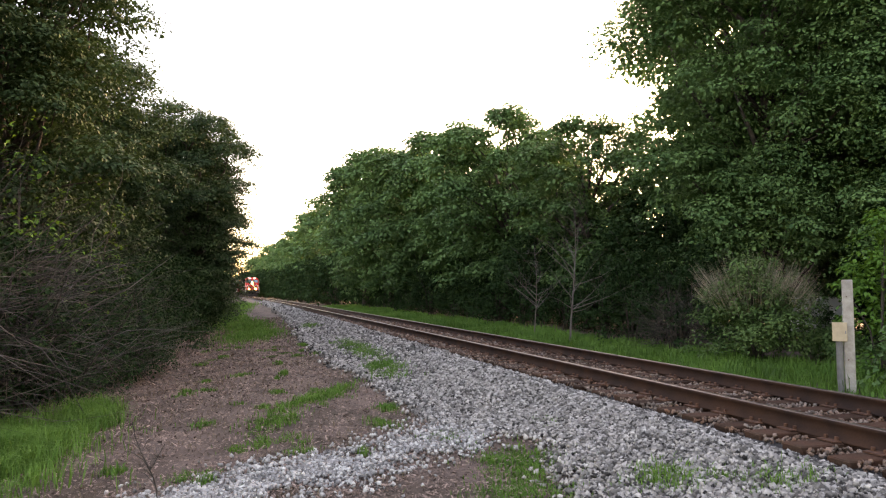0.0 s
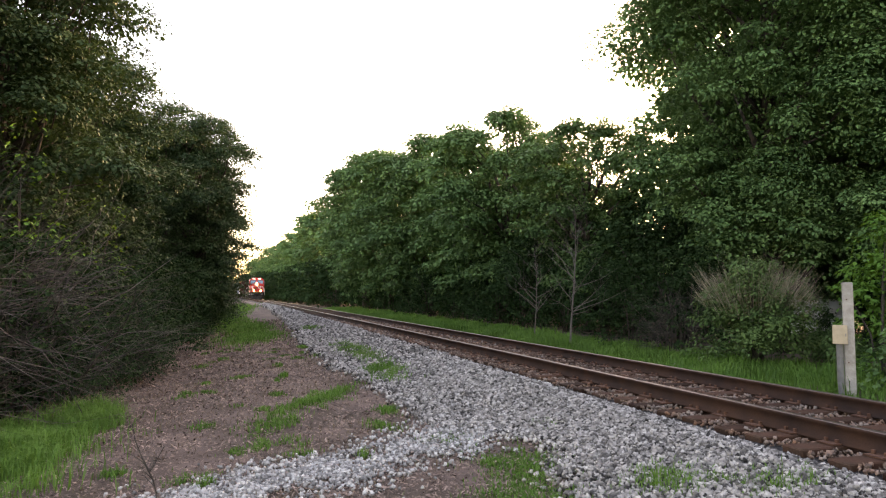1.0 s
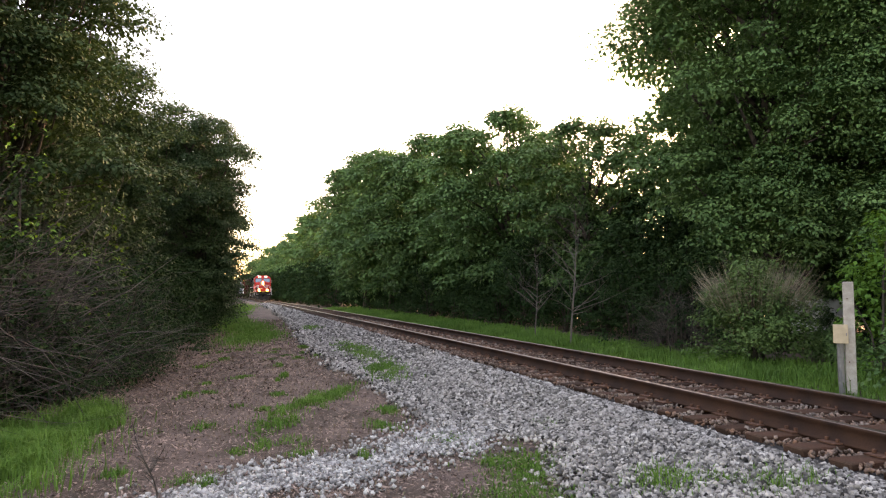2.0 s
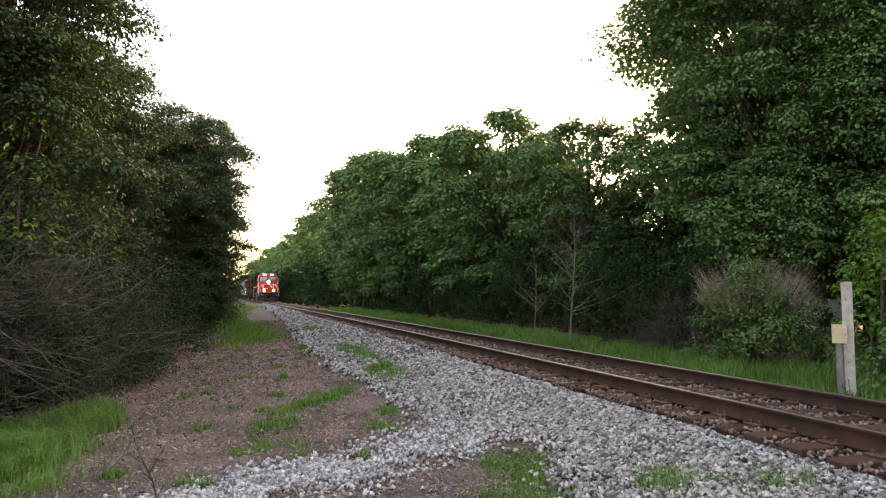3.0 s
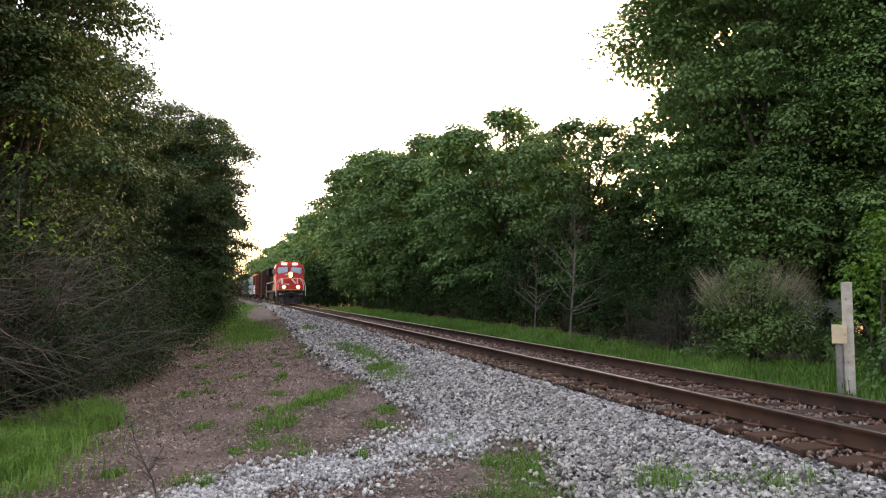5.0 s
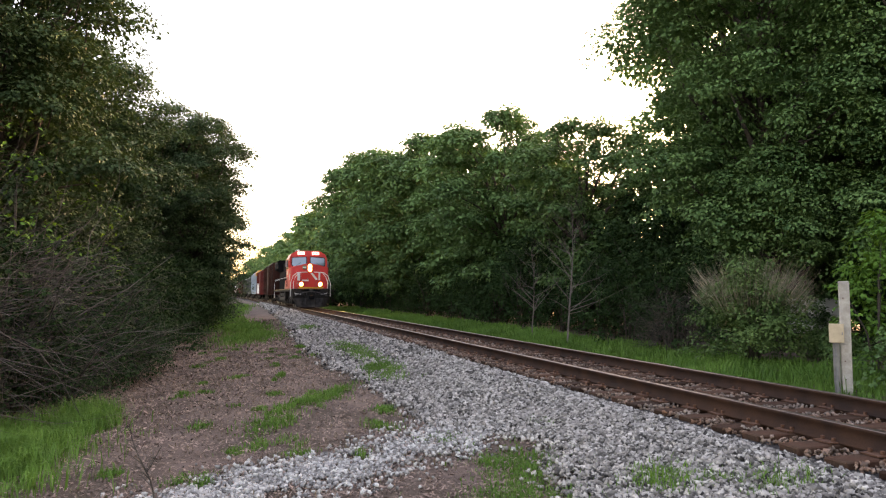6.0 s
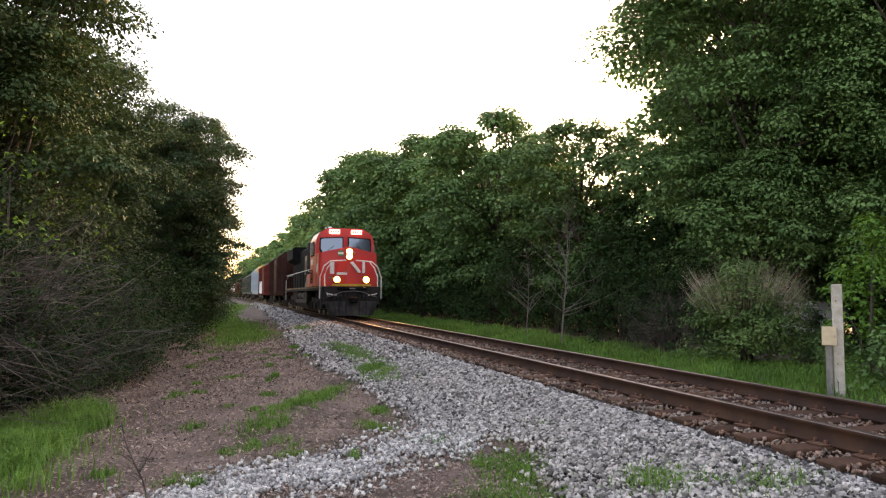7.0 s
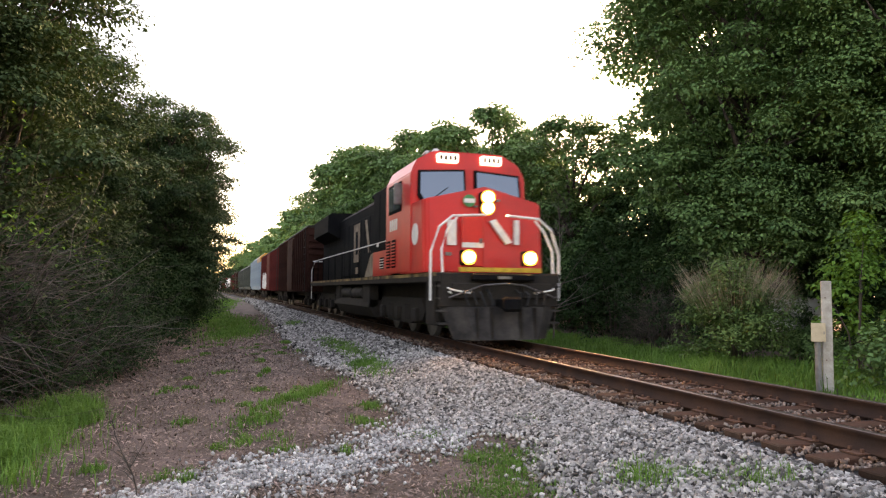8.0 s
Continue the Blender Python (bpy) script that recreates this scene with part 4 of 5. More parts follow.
            bars(gr, [(min(sx * 1.51, sx * 1.525), max(sx * 1.51, sx * 1.525), yy - 0.2, yy + 0.2, 1.8 + 0.085 * k, 1.835 + 0.085 * k) for k in range(8)], M_RED, "slat")
        bars(cab, [(min(sx * 1.5, sx * 1.506), max(sx * 1.5, sx * 1.506), 2.0 + 0.22 * k, 2.15 + 0.22 * k, 2.75, 3.05) for k in range(4)], M_WHITE, "number_bar", "faded white marking")
    part("roof_edge", box(B(), -0.75, 0.75, 0.9, 3.2, 4.655, 4.7, 0.015), M_RED, cab)
    part("horn", tube(B(), [(-0.95, 0.9, 4.62), (-0.95, 1.25, 4.72), (-0.9, 1.7, 4.74)], 0.07, 8, 0.03), M_STEEL, cab)
    part("antenna_dome", cyl(B(), (-0.75, 1.1, 4.74), (0, 0, 1), 0.13, 0.1, 12, 0.06), M_WHITE, cab)
    # headlight pair on the nose
    hl = part("headlight", box(B(), -0.17, 0.17, -0.06, 0.2, 3.02, 3.56, 0.04), M_BLACK, lo, "twin headlight housing")
    for z in (3.16, 3.42):
        # ring as wide as the lamp's glare, glowing in its place
        part("reflector", cyl(B(), (0, -0.068, z), (0, 1, 0), 0.175, 0.03, 20), M_GLARE, hl, "glowing ring standing for the lamp's warm glare")
        part("headlight_lens", cyl(B(), (0, -0.075, z), (0, 1, 0), 0.12, 0.04, 18), M_LAMP, hl, "glaring warm headlight lens")
    for sx in (-1, 1):
        dl = part("ditch_light", box(B(), sx * 0.76 - 0.16, sx * 0.76 + 0.16, -0.5, -0.28, 1.75, 2.1, 0.03), M_BLACK, lo, "ditch light housing")
        part("reflector", cyl(B(), (sx * 0.76, -0.508, 1.93), (0, 1, 0), 0.175, 0.03, 20), M_GLARE, dl, "glowing ring standing for the lamp's warm glare")
        part("ditch_light_lens", cyl(B(), (sx * 0.76, -0.515, 1.93), (0, 1, 0), 0.115, 0.05, 18), M_LAMP, dl, "glaring warm ditch light lens")
    # nose door, emblem, painted strips
    door = part("nose_door", box(B(), -0.62, -0.1, -0.045, 0.1, 1.75, 3.0, 0.02), M_RED, nose)
    part("door_handle", box(B(), -0.2, -0.14, -0.075, -0.04, 2.3, 2.42), M_STEEL, door, "steel handle")
    part("round_badge", cyl(B(), (-0.42, 0.045, 3.33), (0, 1, 0), 0.15, 0.03, 20), M_GREEN, nose, "green and white round badge")
    part("badge_band", box(B(), -0.55, -0.29, 0.018, 0.03, 3.28, 3.38), M_WHITE, nose)
    bars(nose, [(-0.95, -0.75, -0.03, 0.06, 2.25, 2.85), (-0.62, -0.1, -0.052, -0.046, 2.2, 2.32), (0.68, 0.8, -0.03, 0.06, 2.3, 2.9)], M_WHITE, "painted_bar", "faded white paint bar")
    bm = B()
    prism(bm, [(0.05, 2.85), (0.2, 2.9), (0.62, 2.35), (0.47, 2.3)], "y", -0.04, 0.05)
    part("painted_bar", bm, M_WHITE, nose, "faded white slanting paint bar")
    bars(nose, [(-1.0, -0.86, -0.02, 0.1, 2.0, 2.08), (-0.3, -0.22, 0.03, 0.1, 3.18, 3.22), (0.25, 0.33, 0.03, 0.1, 3.34, 3.4)], M_STEEL, "grab_iron")
    # front deck, pilot, plow, coupler
    part("front_stripe", box(B(), -1.0, 1.0, -0.6, -0.5, 1.6, 1.7), M_YELLOW, lo, "yellow step edge")
    bm = B()
    box(bm, -1.45, 1.45, -0.58, -0.35, 0.8, 1.58, 0.03)
    box(bm, -1.2, -0.5, -0.68, -0.56, 1.0, 1.35, 0.02)
    box(bm, 0.5, 1.2, -0.68, -0.56, 1.0, 1.35, 0.02)
    part("pilot", bm, M_GRIME, lo, "grimy dark pilot beam")
    bm = B()
    prism(bm, [(-1.42, -0.45), (-0.95, -0.8), (0.95, -0.8), (1.42, -0.45), (1.42, -0.35), (-1.42, -0.35)], "z", 0.09, 0.82)
    for v in bm.verts:
        if v.co.z < 0.3:
            v.co.y -= 0.12
            v.co.x *= 0.79
    part("plow", bm, M_PLOW, lo, "scuffed grey snow plow")
    for x in (-0.7, -0.35, 0.35, 0.7):
        part("plow_rib", box(B(), x - 0.02, x + 0.02, -0.94, -0.78, 0.12, 0.8), M_GRIME, lo)
    bm = B()
    box(bm, -0.14, 0.14, -1.15, -0.5, 0.78, 1.0, 0.03)
    box(bm, -0.2, 0.2, -1.3, -1.05, 0.72, 1.05, 0.06)
    part("coupler", bm, M_BLACK, lo)
    for x, z in ((-0.35, 1.2), (0.35, 1.2), (-0.55, 1.18), (0.55, 1.18), (-0.75, 1.22), (0.75, 1.22), (-0.95, 1.2), (0.95, 1.2)):
        s = 1 if x > 0 else -1
        part("air_hose", tube(B(), [(x, -0.6, z), (x + 0.03 * s, -0.85, z - 0.1), (x - 0.05 * s, -0.9, z - 0.35)], 0.028, 6), M_RUBBER, lo)
    part("tail_lamp", cyl(B(), (0.28, -0.62, 1.48), (0, 1, 0), 0.07, 0.08, 12), glow("dim_red_lamp", (0.7, 0.05, 0.03), 0.08), lo, "small red marker lamp")
    for sx in (-1, 1):
        bm = B()
        tube(bm, [(sx * 1.6, -0.3, 0.95), (sx * 1.6, -0.3, 2.05), (sx * 1.4, -0.3, 2.62), (sx * 1.08, -0.3, 2.88), (sx * 0.25, -0.3, 2.93)], 0.03, 7)
        part("handrail", bm, M_WHITE, lo, "white front handrail")
        bm = B()
        tube(bm, [(sx * 1.15, -0.62, 1.1), (sx * 1.36, -0.5, 1.2), (sx * 1.38, -0.4, 2.1), (sx * 1.22, -0.32, 2.55), (sx * 0.98, -0.3, 2.84)], 0.028, 7)
        part("handrail", bm, M_WHITE, lo, "white front handrail")
        for k in range(4):
            part("step", box(B(), min(sx * 1.12, sx * 1.48), max(sx * 1.12, sx * 1.48), -0.55, -0.2, 0.42 + 0.28 * k, 0.46 + 0.28 * k), M_PLOW, lo)
        part("step_side", box(B(), min(sx * 1.47, sx * 1.5), max(sx * 1.47, sx * 1.5), -0.3, 0.35, 0.4, 1.4), M_GRIME, lo)
        part("grab_bar", tube(B(), [(sx * 0.75, -0.66, 1.2), (sx * 0.8, -0.7, 1.12), (sx * 1.25, -0.7, 1.2), (sx * 1.3, -0.62, 1.24)], 0.02, 6), M_WHITE, lo, "pale grab bar")
        part("lower_panel", box(B(), min(sx * 1.45, sx * 1.47), max(sx * 1.45, sx * 1.47), 3.9, 6.3, 1.6, 2.35), M_RED, lo, "red lower side panel")
        gr = part("vent", box(B(), min(sx * 1.47, sx * 1.478), max(sx * 1.47, sx * 1.478), 4.8, 5.3, 1.8, 2.15), M_BLACK, lo)
        bars(gr, [(min(sx * 1.475, sx * 1.49), max(sx * 1.475, sx * 1.49), 4.8, 5.3, 1.83 + 0.08 * k, 1.86 + 0.08 * k) for k in range(4)], M_WHITE, "slat")
    part("uncoupling_lever", tube(B(), [(-1.3, -0.72, 1.02), (-0.5, -0.74, 1.3), (0, -0.9, 1.34), (0.5, -0.74, 1.3), (1.3, -0.72, 1.02)], 0.018, 6), M_STEEL, lo)
    part("anticlimber", box(B(), -0.75, 0.75, -0.78, -0.5, 1.4, 1.56, 0.03), M_BLACK, lo)
    part("lettered_plate", box(B(), -0.16, 0.16, -0.79, -0.775, 1.44, 1.5), M_STEEL, lo)
    # long hood
    bm = B()
    prism(bm, [(-0.95, 1.58), (0.95, 1.58), (0.95, 4.2), (0.7, 4.42), (-0.7, 4.42), (-0.95, 4.2)], "y", 3.3, 20.6)
    hood = part("long_hood", bm, M_BLACK, lo, "black long hood")
    y = 3.9
    while y < 15.0:
        w = 0.62 if (int(y * 3) % 3) else 0.9
        for sx in (-1, 1):
            part("hood_door", box(B(), min(sx * 0.95, sx * 0.985), max(sx * 0.95, sx * 0.985), y, y + w, 1.75, 3.85, 0.012), M_BLACK, hood)
        y += w + 0.05
    part("equipment_box", box(B(), -1.45, -0.9, 3.3, 6.4, 1.58, 4.25, 0.04), M_BLACK, lo, "tall black cabinet behind the cab")
    part("equipment_box", box(B(), 0.9, 1.45, 3.3, 6.4, 1.58, 4.25, 0.04), M_BLACK, lo, "tall black cabinet behind the cab")
    bm = B()
    prism(bm, [(-0.95, 3.45), (-1.5, 3.75), (-1.5, 4.5), (-1.35, 4.62), (1.35, 4.62), (1.5, 4.5), (1.5, 3.75), (0.95, 3.45)], "y", 15.6, 20.2)
    part("radiator", bm, M_BLACK, lo, "flared black radiator housing")
    part("exhaust_stack", box(B(), -0.45, 0.45, 10.5, 11.8, 4.42, 4.62, 0.05), M_BLACK, lo)
    part("brake_box", box(B(), -0.9, 0.9, 6.0, 9.2, 4.42, 4.62, 0.06), M_BLACK, lo)
    # white paint shapes on the hood's side
    for sx in (-1, 1):
        a, b = min(sx * 0.985, sx * 0.99), max(sx * 0.985, sx * 0.99)
        bars(hood, [(a, b, 10.9, 12.1, 3.45, 3.75), (a, b, 11.75, 12.1, 2.55, 3.45), (a, b, 10.9, 11.25, 2.55, 3.45), (a, b, 10.9, 12.1, 2.25, 2.55), (a, b, 11.2, 11.7, 1.8, 2.05)], M_TAN, "painted_bar", "large weathered pale paint bar")
        part("painted_bar", prism(B(), [(9.95, 3.75), (9.6, 3.75), (8.85, 2.3), (9.2, 2.3)], "x", a, b), M_TAN, hood, "slanting weathered pale paint bar")
        part("side_panel_edge", prism(B(), [(6.3, 1.6), (7.6, 1.6), (6.7, 2.3), (6.3, 2.35)], "x", min(sx * 1.45, sx * 1.468), max(sx * 1.45, sx * 1.468)), M_TAN, lo, "tan slanting end of the red side panel")
        part("battery_box", box(B(), min(sx * 0.95, sx * 1.45), max(sx * 0.95, sx * 1.45), 6.4, 8.0, 1.58, 2.4, 0.03), M_BLACK, lo, "low black equipment box")
        bars(lo, [(min(sx * 1.452, sx * 1.462), max(sx * 1.452, sx * 1.462), 3.55 + 0.95 * k, 4.4 + 0.95 * k, 2.45, 4.1) for k in range(3)], M_BLACK, "cabinet_door", "black cabinet door")
        bars(lo, [(min(sx * 1.47, sx * 1.478), max(sx * 1.47, sx * 1.478), 4.15 + 1.35 * k, 4.4 + 1.35 * k, 2.5, 2.62) for k in range(2)], M_WHITE, "stencil_bar", "small white stencil mark")
        for yy in (9.3, 11.4):
            part("air_reservoir", cyl(B(), (sx * 1.22, yy, 1.08), (0, 1, 0), 0.21, 1.75, 16), M_PLOW, lo, "grey air reservoir above the fuel tank")
        for yy in (8.3, 10.35, 12.45):
            part("reservoir_bracket", box(B(), min(sx * 1.0, sx * 1.4), max(sx * 1.0, sx * 1.4), yy - 0.04, yy + 0.04, 0.8, 1.36), M_GRIME, lo)
        part("filler_box", box(B(), min(sx * 1.1, sx * 1.42), max(sx * 1.1, sx * 1.42), 12.7, 13.6, 0.82, 1.36, 0.03), M_GRIME, lo)
        part("filler_box", box(B(), min(sx * 1.1, sx * 1.42), max(sx * 1.1, sx * 1.42), 7.0, 8.1, 0.6, 1.36, 0.03), M_GRIME, lo)
        rail_pts = [(sx * 1.45, 3.4, 2.62), (sx * 1.45, 20.9, 2.62)]
        hr = part("side_handrail", tube(B(), rail_pts, 0.02, 6), M_WHITE, lo, "pale side handrail")
        for k in range(11):
            part("stanchion", tube(B(), [(sx * 1.45, 3.5 + 1.72 * k, 1.58), (sx * 1.45, 3.5 + 1.72 * k, 2.62)], 0.018, 6), M_BLACK, hr)
        part("rear_handrail", tube(B(), [(sx * 1.45, 21.3, 0.7), (sx * 1.45, 21.3, 2.2), (sx * 1.3, 21.3, 2.62), (sx * 0.9, 21.3, 2.65)], 0.025, 6), M_WHITE, lo)
        part("cab_grab_rail", tube(B(), [(sx * 1.54, 3.35, 1.7), (sx * 1.54, 3.35, 3.3)], 0.018, 6), M_WHITE, lo)
    bm = B()
    prism(bm, [(-1.4, 0.86), (-1.45, 0.62), (-1.2, 0.28), (1.2, 0.28), (1.45, 0.62), (1.4, 0.86)], "y", 7.0, 13.6)
    part("fuel_tank", bm, M_GRIME, lo)
    # the nose stands back from the pilot, the cab back from the nose
    for ob, back, wider in ((nose, 0.3, 1.05), (hl, 0.3, 1.0), (cab, 0.85, 1.05)):
        for o in (ob, *ob.children_recursive):
            o.data.transform(Matrix.Translation((0, back, 0)) @ Matrix.Diagonal((wider, 1, 1.018 if ob == cab else 1, 1)))
    # plain dark blocks added so no light ground shows through the trucks
    for yy in (4.0, 17.6):
        part("traction_motor", box(B(), -0.85, 0.85, yy - 2.5, yy + 2.5, 0.28, 1.0, 0.05), M_GRIME, lo)
    bogie(lo, 4.0, 3, 0.53, 1.85)
    bogie(lo, 17.6, 3, 0.53, 1.85)
    return lo


def car_base(car, L):
    bm = B()
    box(bm, -0.35, 0.35, 0.2, L - 0.2, 0.75, 1.1)
    for y in (0.05, L - 0.05):
        box(bm, -0.14, 0.14, y - 0.3, y + 0.3, 0.78, 1.0)
    part("centre_sill", bm, M_GRIME, car)
    bogie(car, 2.2, 2, 0.46, 1.75)
    bogie(car, L - 2.2, 2, 0.46, 1.75)


def boxcar(label, L, top, mat, graffiti=False):
    car = thing("boxcar", label, "railway car", "freight cars")
    car_base(car, L)
    body = part("body", box(B(), -1.5, 1.5, 0.55, L - 0.55, 1.05, top - 0.15, 0.02), mat, car)
    bm = B()
    prism(bm, [(-1.55, top - 0.16), (1.55, top - 0.16), (1.5, top - 0.05), (0, top + 0.08), (-1.5, top - 0.05)], "y", 0.5, L - 0.5)
    part("roof", bm, M_GRIME, car)
    first = None
    n = int((L - 1.2) / 0.95)
    for sx in (-1, 1):
        for k in range(n + 1):
            y = 0.62 + k * (L - 1.24) / n
            if abs(y - L / 2) < 1.7:
                continue
            if first is None:
                first = part("rib", box(B(), -0.05, 0.05, -0.05, 0.05, 1.05, top - 0.17, 0.01), mat, car)
                ob = first
            else:
                ob = new("rib", first.data)
                ob.parent = car
            ob.matrix_basis = Matrix.Translation((sx * 1.54, y, 0))
        door = part("door", box(B(), min(sx * 1.5, sx * 1.6), max(sx * 1.5, sx * 1.6), L / 2 - 1.55, L / 2 + 1.55, 1.15, top - 0.3, 0.02), mat, car)
        bars(door, [(min(sx * 1.6, sx * 1.63), max(sx * 1.6, sx * 1.63), L / 2 - 1.5, L / 2 + 1.5, z, z + 0.08) for z in np.arange(1.5, top - 0.5, 0.6)], mat, "door_rib")
    for y0, y1 in ((0.45, 0.56), (L - 0.56, L - 0.45)):
        bars(car, [(-1.4, 1.4, y0, y1, z, z + 0.14) for z in np.arange(1.3, top - 0.4, 0.36)], mat, "end_rib")
    lad = part("ladder", box(B(), -1.62, -1.58, 0.7, 0.74, 1.0, top - 0.2), M_GRIME, car)
    bars(lad, [(-1.62, -1.58, 0.7, 1.15, z, z + 0.03) for z in np.arange(1.1, top - 0.3, 0.4)], M_GRIME, "rung")
    if graffiti:
        rnd = random.Random(5)
        for k in range(9):
            y = L * 0.58 + 0.55 * k + rnd.uniform(-0.2, 0.2)
            bm = B()
            tube(bm, [(-1.6, y, 1.2 + rnd.uniform(0, 0.3)), (-1.6, y + rnd.uniform(-0.3, 0.5), 1.9), (-1.6, y + rnd.uniform(-0.2, 0.4), 2.5 + rnd.uniform(-0.3, 0.3))], 0.07, 5)
            part("sprayed_stroke", bm, M_WHITE, body, "white sprayed paint stroke")
    return car


def hopper(label, L, top, mat, hatch=None):
    car = thing("hopper_car", label, "railway car", "freight cars")
    car_base(car, L)
    bm = B()
    prism(bm, [(-1.35, 1.1), (1.35, 1.1), (1.55, 1.7), (1.55, top - 0.5), (1.1, top - 0.05), (-1.1, top - 0.05), (-1.55, top - 0.5), (-1.55, 1.7)], "y", 1.6, L - 1.6)
    part("body", bm, mat, car)
    for y0, y1, y2 in ((1.6, 0.5, 0.7), (L - 1.6, L - 0.5, L - 0.7)):
        part("end_sheet", prism(B(), [(y0, 1.7), (y0, top - 0.5), (y2, top - 0.7), (y2, top - 1.0)], "x", -1.5, 1.5), mat, car)
        part("end_post", box(B(), -1.45, -1.3, min(y1, y2), max(y1, y2), 1.05, top - 0.7), mat, car)
        part("end_post", box(B(), 1.3, 1.45, min(y1, y2), max(y1, y2), 1.05, top - 0.7), mat, car)
        part("end_deck", box(B(), -1.5, 1.5, min(y0, y1), max(y0, y1), 1.05, 1.2), M_GRIME, car)
    first = None
    n = int((L - 3.2) / 1.1)
    for sx in (-1, 1):
        for k in range(n + 1):
            ob = part("rib", box(B(), -0.05, 0.05, -0.06, 0.06, 1.5, top - 0.5), mat, car) if first is None else new("rib", first.data)
            first = first or ob
            ob.parent = car
            ob.matrix_basis = Matrix.Translation((sx * 1.58, 1.65 + k * (L - 3.3) / n, 0))
    for k in range(3):
        y = 2.6 + k * (L - 5.2) / 2
        bm = B()
        prism(bm, [(-1.3, 1.15), (1.3, 1.15), (0.4, 0.45), (-0.4, 0.45)], "y", y - 0.9, y + 0.9)
        part("chute", bm, M_GRIME, car)
    part("roof_hatch", box(B(), -0.5, 0.5, 1.8, L - 1.8, top - 0.05, top + 0.1, 0.03), hatch or mat, car)
    if hatch:
        part("top_stripe", prism(B(), [(-1.6, top - 0.95), (-1.6, top - 0.48), (-1.1, top), (1.1, top), (1.6, top - 0.48), (1.6, top - 0.95)], "y", 0.9, 6.5), hatch, car, "orange upper panel")
    return car


def tank_car(label, L, mat):
    car = thing("tank_car", label, "railway car", "freight cars")
    car_base(car, L)
    bm = B()
    cyl(bm, (0, L / 2, 2.65), (0, 1, 0), 1.45, L - 2.4, 24)
    for y, s in ((1.2, -1), (L - 1.2, 1)):
        cyl(bm, (0, y + s * 0.2, 2.65), (0, s, 0), 1.45, 0.4, 24, 0.95)
    part("tank", bm, mat, car, smooth=False)
    part("dome", cyl(B(), (0, L / 2, 4.2), (0, 0, 1), 0.45, 0.4, 14), M_GRIME, car)
    part("walkway", box(B(), -0.9, 0.9, L / 2 - 1.2, L / 2 + 1.2, 4.08, 4.13), M_GRIME, car)
    for y in (2.4, L - 2.4):
        part("saddle", box(B(), -1.2, 1.2, y - 0.3, y + 0.3, 1.0, 1.7), M_GRIME, car)
    return car


TRAIN = []                        # thing, metres behind the headlight


def build_train():
    TRAIN.append((locomotive(), 0.0))
    at = 22.4
    for make, args, L in ((boxcar, ("dark brown high boxcar with ribbed ends", 17.8, 4.75, M_BROWN), 17.8),
                          (boxcar, ("maroon boxcar with white sprayed graffiti", 20.4, 4.65, M_MAROON, True), 20.4),
                          (hopper, ("pale blue-grey covered hopper with orange top panel", 20.0, 5.1, M_BLUEGREY, M_ORANGE), 20.0),
                          (hopper, ("dark green covered hopper", 18.0, 4.75, M_GREENCAR), 18.0),
                          (hopper, ("dark green covered hopper", 18.0, 4.7, M_GREENCAR), 18.0),
                          (boxcar, ("dark brown boxcar far down the train", 17.0, 4.5, M_BROWN), 17.0),
                          (boxcar, ("maroon boxcar far down the train", 17.0, 4.3, M_MAROON), 17.0),
                          (tank_car, ("pale grey tank car far down the train", 16.0, M_GREYCAR), 16.0),
                          (tank_car, ("pale grey tank car far down the train", 16.0, M_GREYCAR), 16.0),
                          (boxcar, ("maroon boxcar far down the train", 17.0, 4.3, M_MAROON), 17.0),
                          (tank_car, ("black tank car near the train's rear", 16.0, M_BLACK), 16.0),
                          (hopper, ("pale covered hopper at the train's rear", 18.0, 4.6, M_GREYCAR), 18.0)):
        TRAIN.append((make(*args), at))
        at += L


# ---------------------------------------------------------------- small things


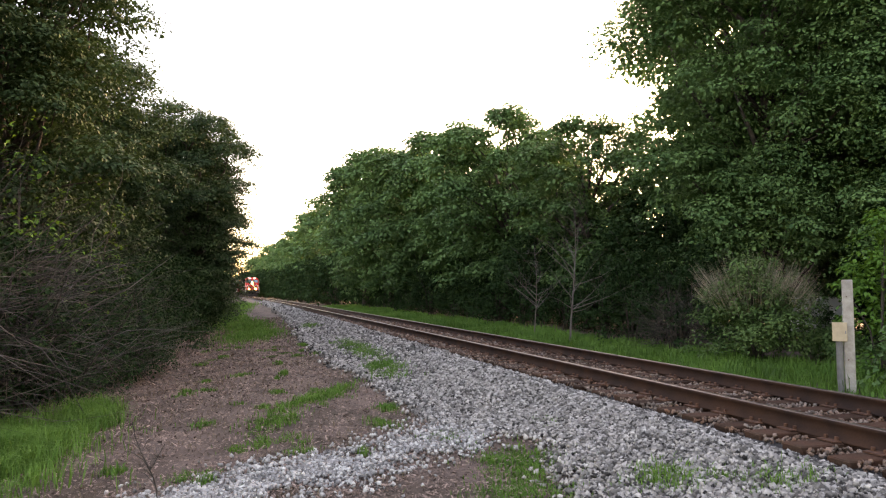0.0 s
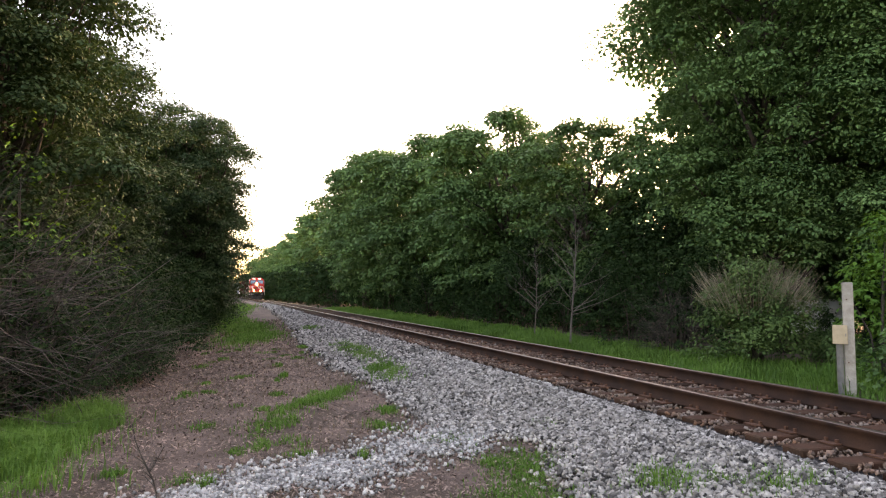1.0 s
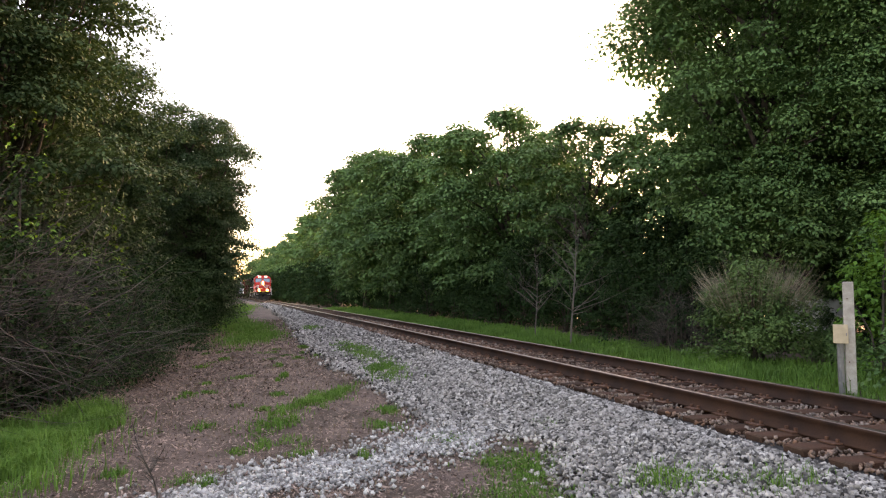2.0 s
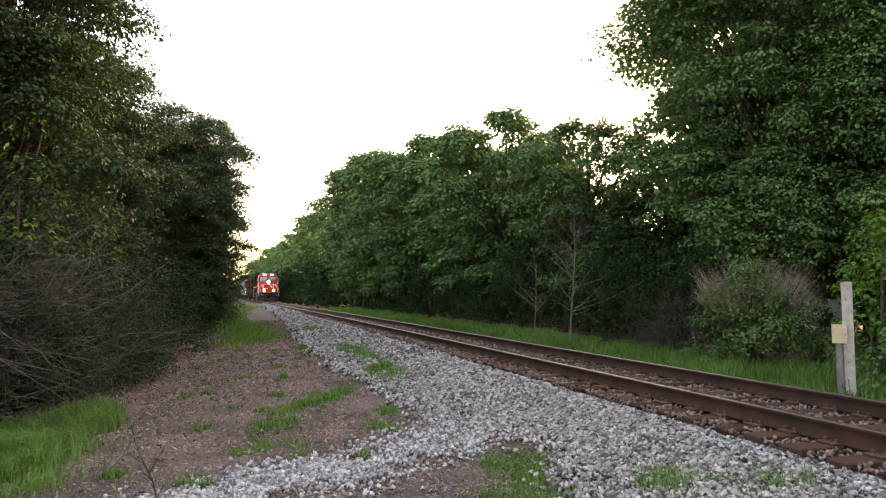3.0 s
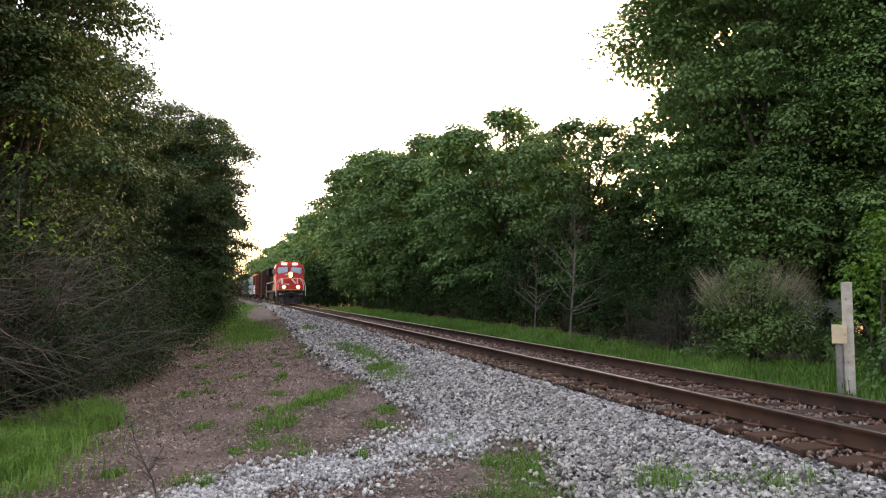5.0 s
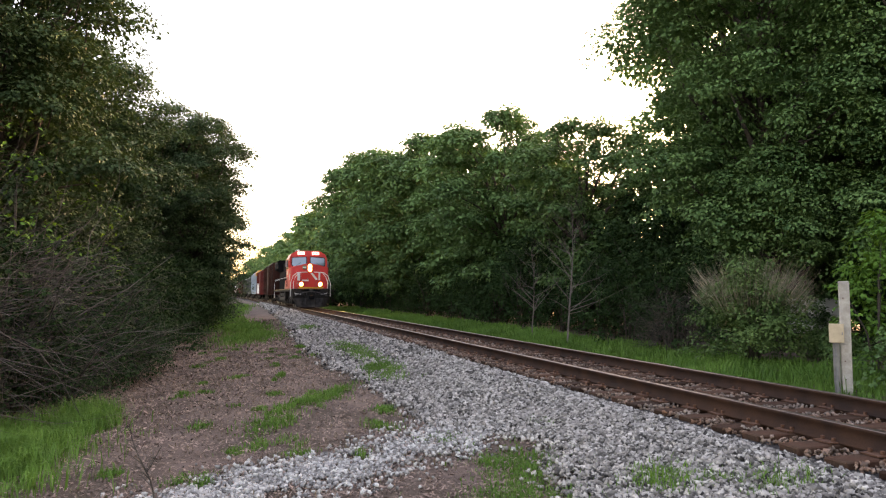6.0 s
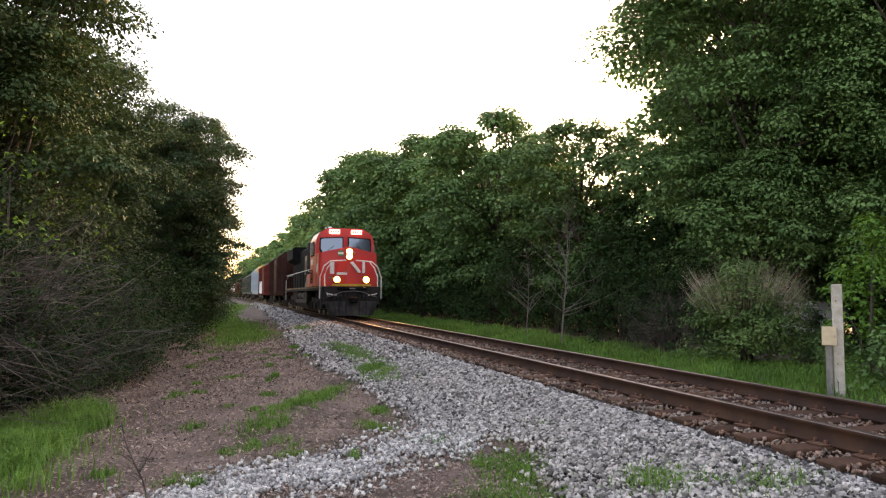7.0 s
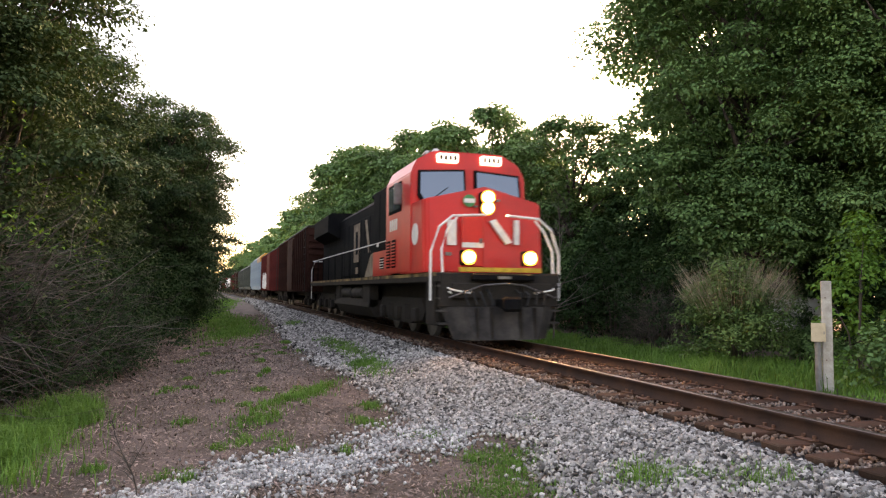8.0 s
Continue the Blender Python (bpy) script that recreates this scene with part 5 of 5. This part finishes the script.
def build_small():
    post = thing("utility_post", "weathered square wooden post with a tan box beside the track", "post", m=place(10.28, 9.45, -0.8))
    bm = box(B(), -0.085, 0.085, -0.085, 0.085, -0.3, 2.02, 0.012)
    part("post", bm, M_POST, post, "grey weathered wood")
    bx = part("junction_box", box(B(), -0.25, -0.03, -0.2, -0.08, 0.95, 1.27, 0.012), M_BOXTAN, post, "tan painted metal box")
    part("lid", box(B(), -0.255, -0.025, -0.215, -0.2, 0.945, 1.275, 0.005), M_BOXTAN, bx)
    part("latch", box(B(), -0.06, -0.045, -0.225, -0.214, 1.08, 1.13), M_CONDUIT, bx)
    part("conduit", tube(B(), [(-0.15, -0.12, -0.25), (-0.15, -0.12, 0.97)], 0.055, 10), M_CONDUIT, post, "grey steel conduit")
    for z in (0.3, 0.62, 1.72):
        part("bolt", cyl(B(), (-0.02, -0.09, z), (0, 1, 0), 0.012, 0.02, 8), M_PLATE, post)
    # red lamp far down the line
    sg = thing("railway_signal", "distant trackside signal showing red", "signal", m=place(float(track_x(330)) - 2.4, 330))
    part("mast", tube(B(), [(0, 0, -0.3), (0, 0, 3.6)], 0.08, 8), M_CONDUIT, sg)
    part("hood", box(B(), -0.35, 0.35, -0.05, 0.15, 2.3, 3.3, 0.05), M_BLACK, sg)
    part("lamp", cyl(B(), (0, -0.1, 2.75), (0, 1, 0), 0.3, 0.06, 16), M_REDLAMP, sg, "glowing red signal lamp")
    # parked car glimpsed through the wood
    car = thing("parked_car", "white car parked beyond the wood", "car", m=place(20.3, 19.9, 0.75, 1.0, 0.0))
    bm = B()
    prism(bm, [(-2.2, 0.35), (2.2, 0.35), (2.25, 0.8), (1.3, 0.98), (0.75, 1.5), (-1.4, 1.52), (-2.15, 0.95)], "y", -0.88, 0.88)
    bmesh.ops.bevel(bm, geom=list(bm.edges), offset=0.06, segments=2, affect="EDGES")
    part("body", bm, M_CARWHITE, car)
    for sy in (-1, 1):
        part("side_window", prism(B(), [(0.95, 1.0), (0.62, 1.4), (-1.2, 1.42), (-1.7, 1.0)], "y", sy * 0.885, sy * 0.9), M_GLASS, car)
        for x in (-1.4, 1.4):
            wh = part("wheel", cyl(B(), (x, sy * 0.8, 0.33), (0, 1, 0), 0.33, 0.22, 20), M_RUBBER, car)
            part("rim", cyl(B(), (x, sy * 0.915, 0.33), (0, 1, 0), 0.2, 0.02, 14), M_STEEL, wh)


# ---------------------------------------------------------------- what moves
FRONT = [(0.0, 174.0), (1.5, 145.2), (3.5, 106.4), (4.5, 87.0), (6.5, 45.8), (7.0, 35.3), (7.5, 24.95), (8.0, 14.85)]


def front_at(t):
    return float(np.interp(t, [a for a, b in FRONT], [b for a, b in FRONT]))


def motions():
    for ob, back in TRAIN:
        rows = []
        for t, y in FRONT:
            yy = y + back
            rows.append((t, Matrix.Translation((track_x(yy), yy, 0.0)) @ Matrix.Rotation(BEND * (yy + 9), 4, "Z")))
        walk(ob, rows)
    for ob, y, r in WHEELS:
        if ob.parent in [a for a, b in TRAIN[:4]]:
            rows = []
            for k in range(241):
                run = FRONT[0][1] - front_at(k / 30)
                rows.append((k / 30, Matrix.Translation((0, y, r)) @ Matrix.Rotation(run / r, 4, "X")))
            walk(ob, rows)


build_ground()
build_small()
build_train()
build_plants()
build_grass()
build_litter()
build_stones()
build_track()
motions()
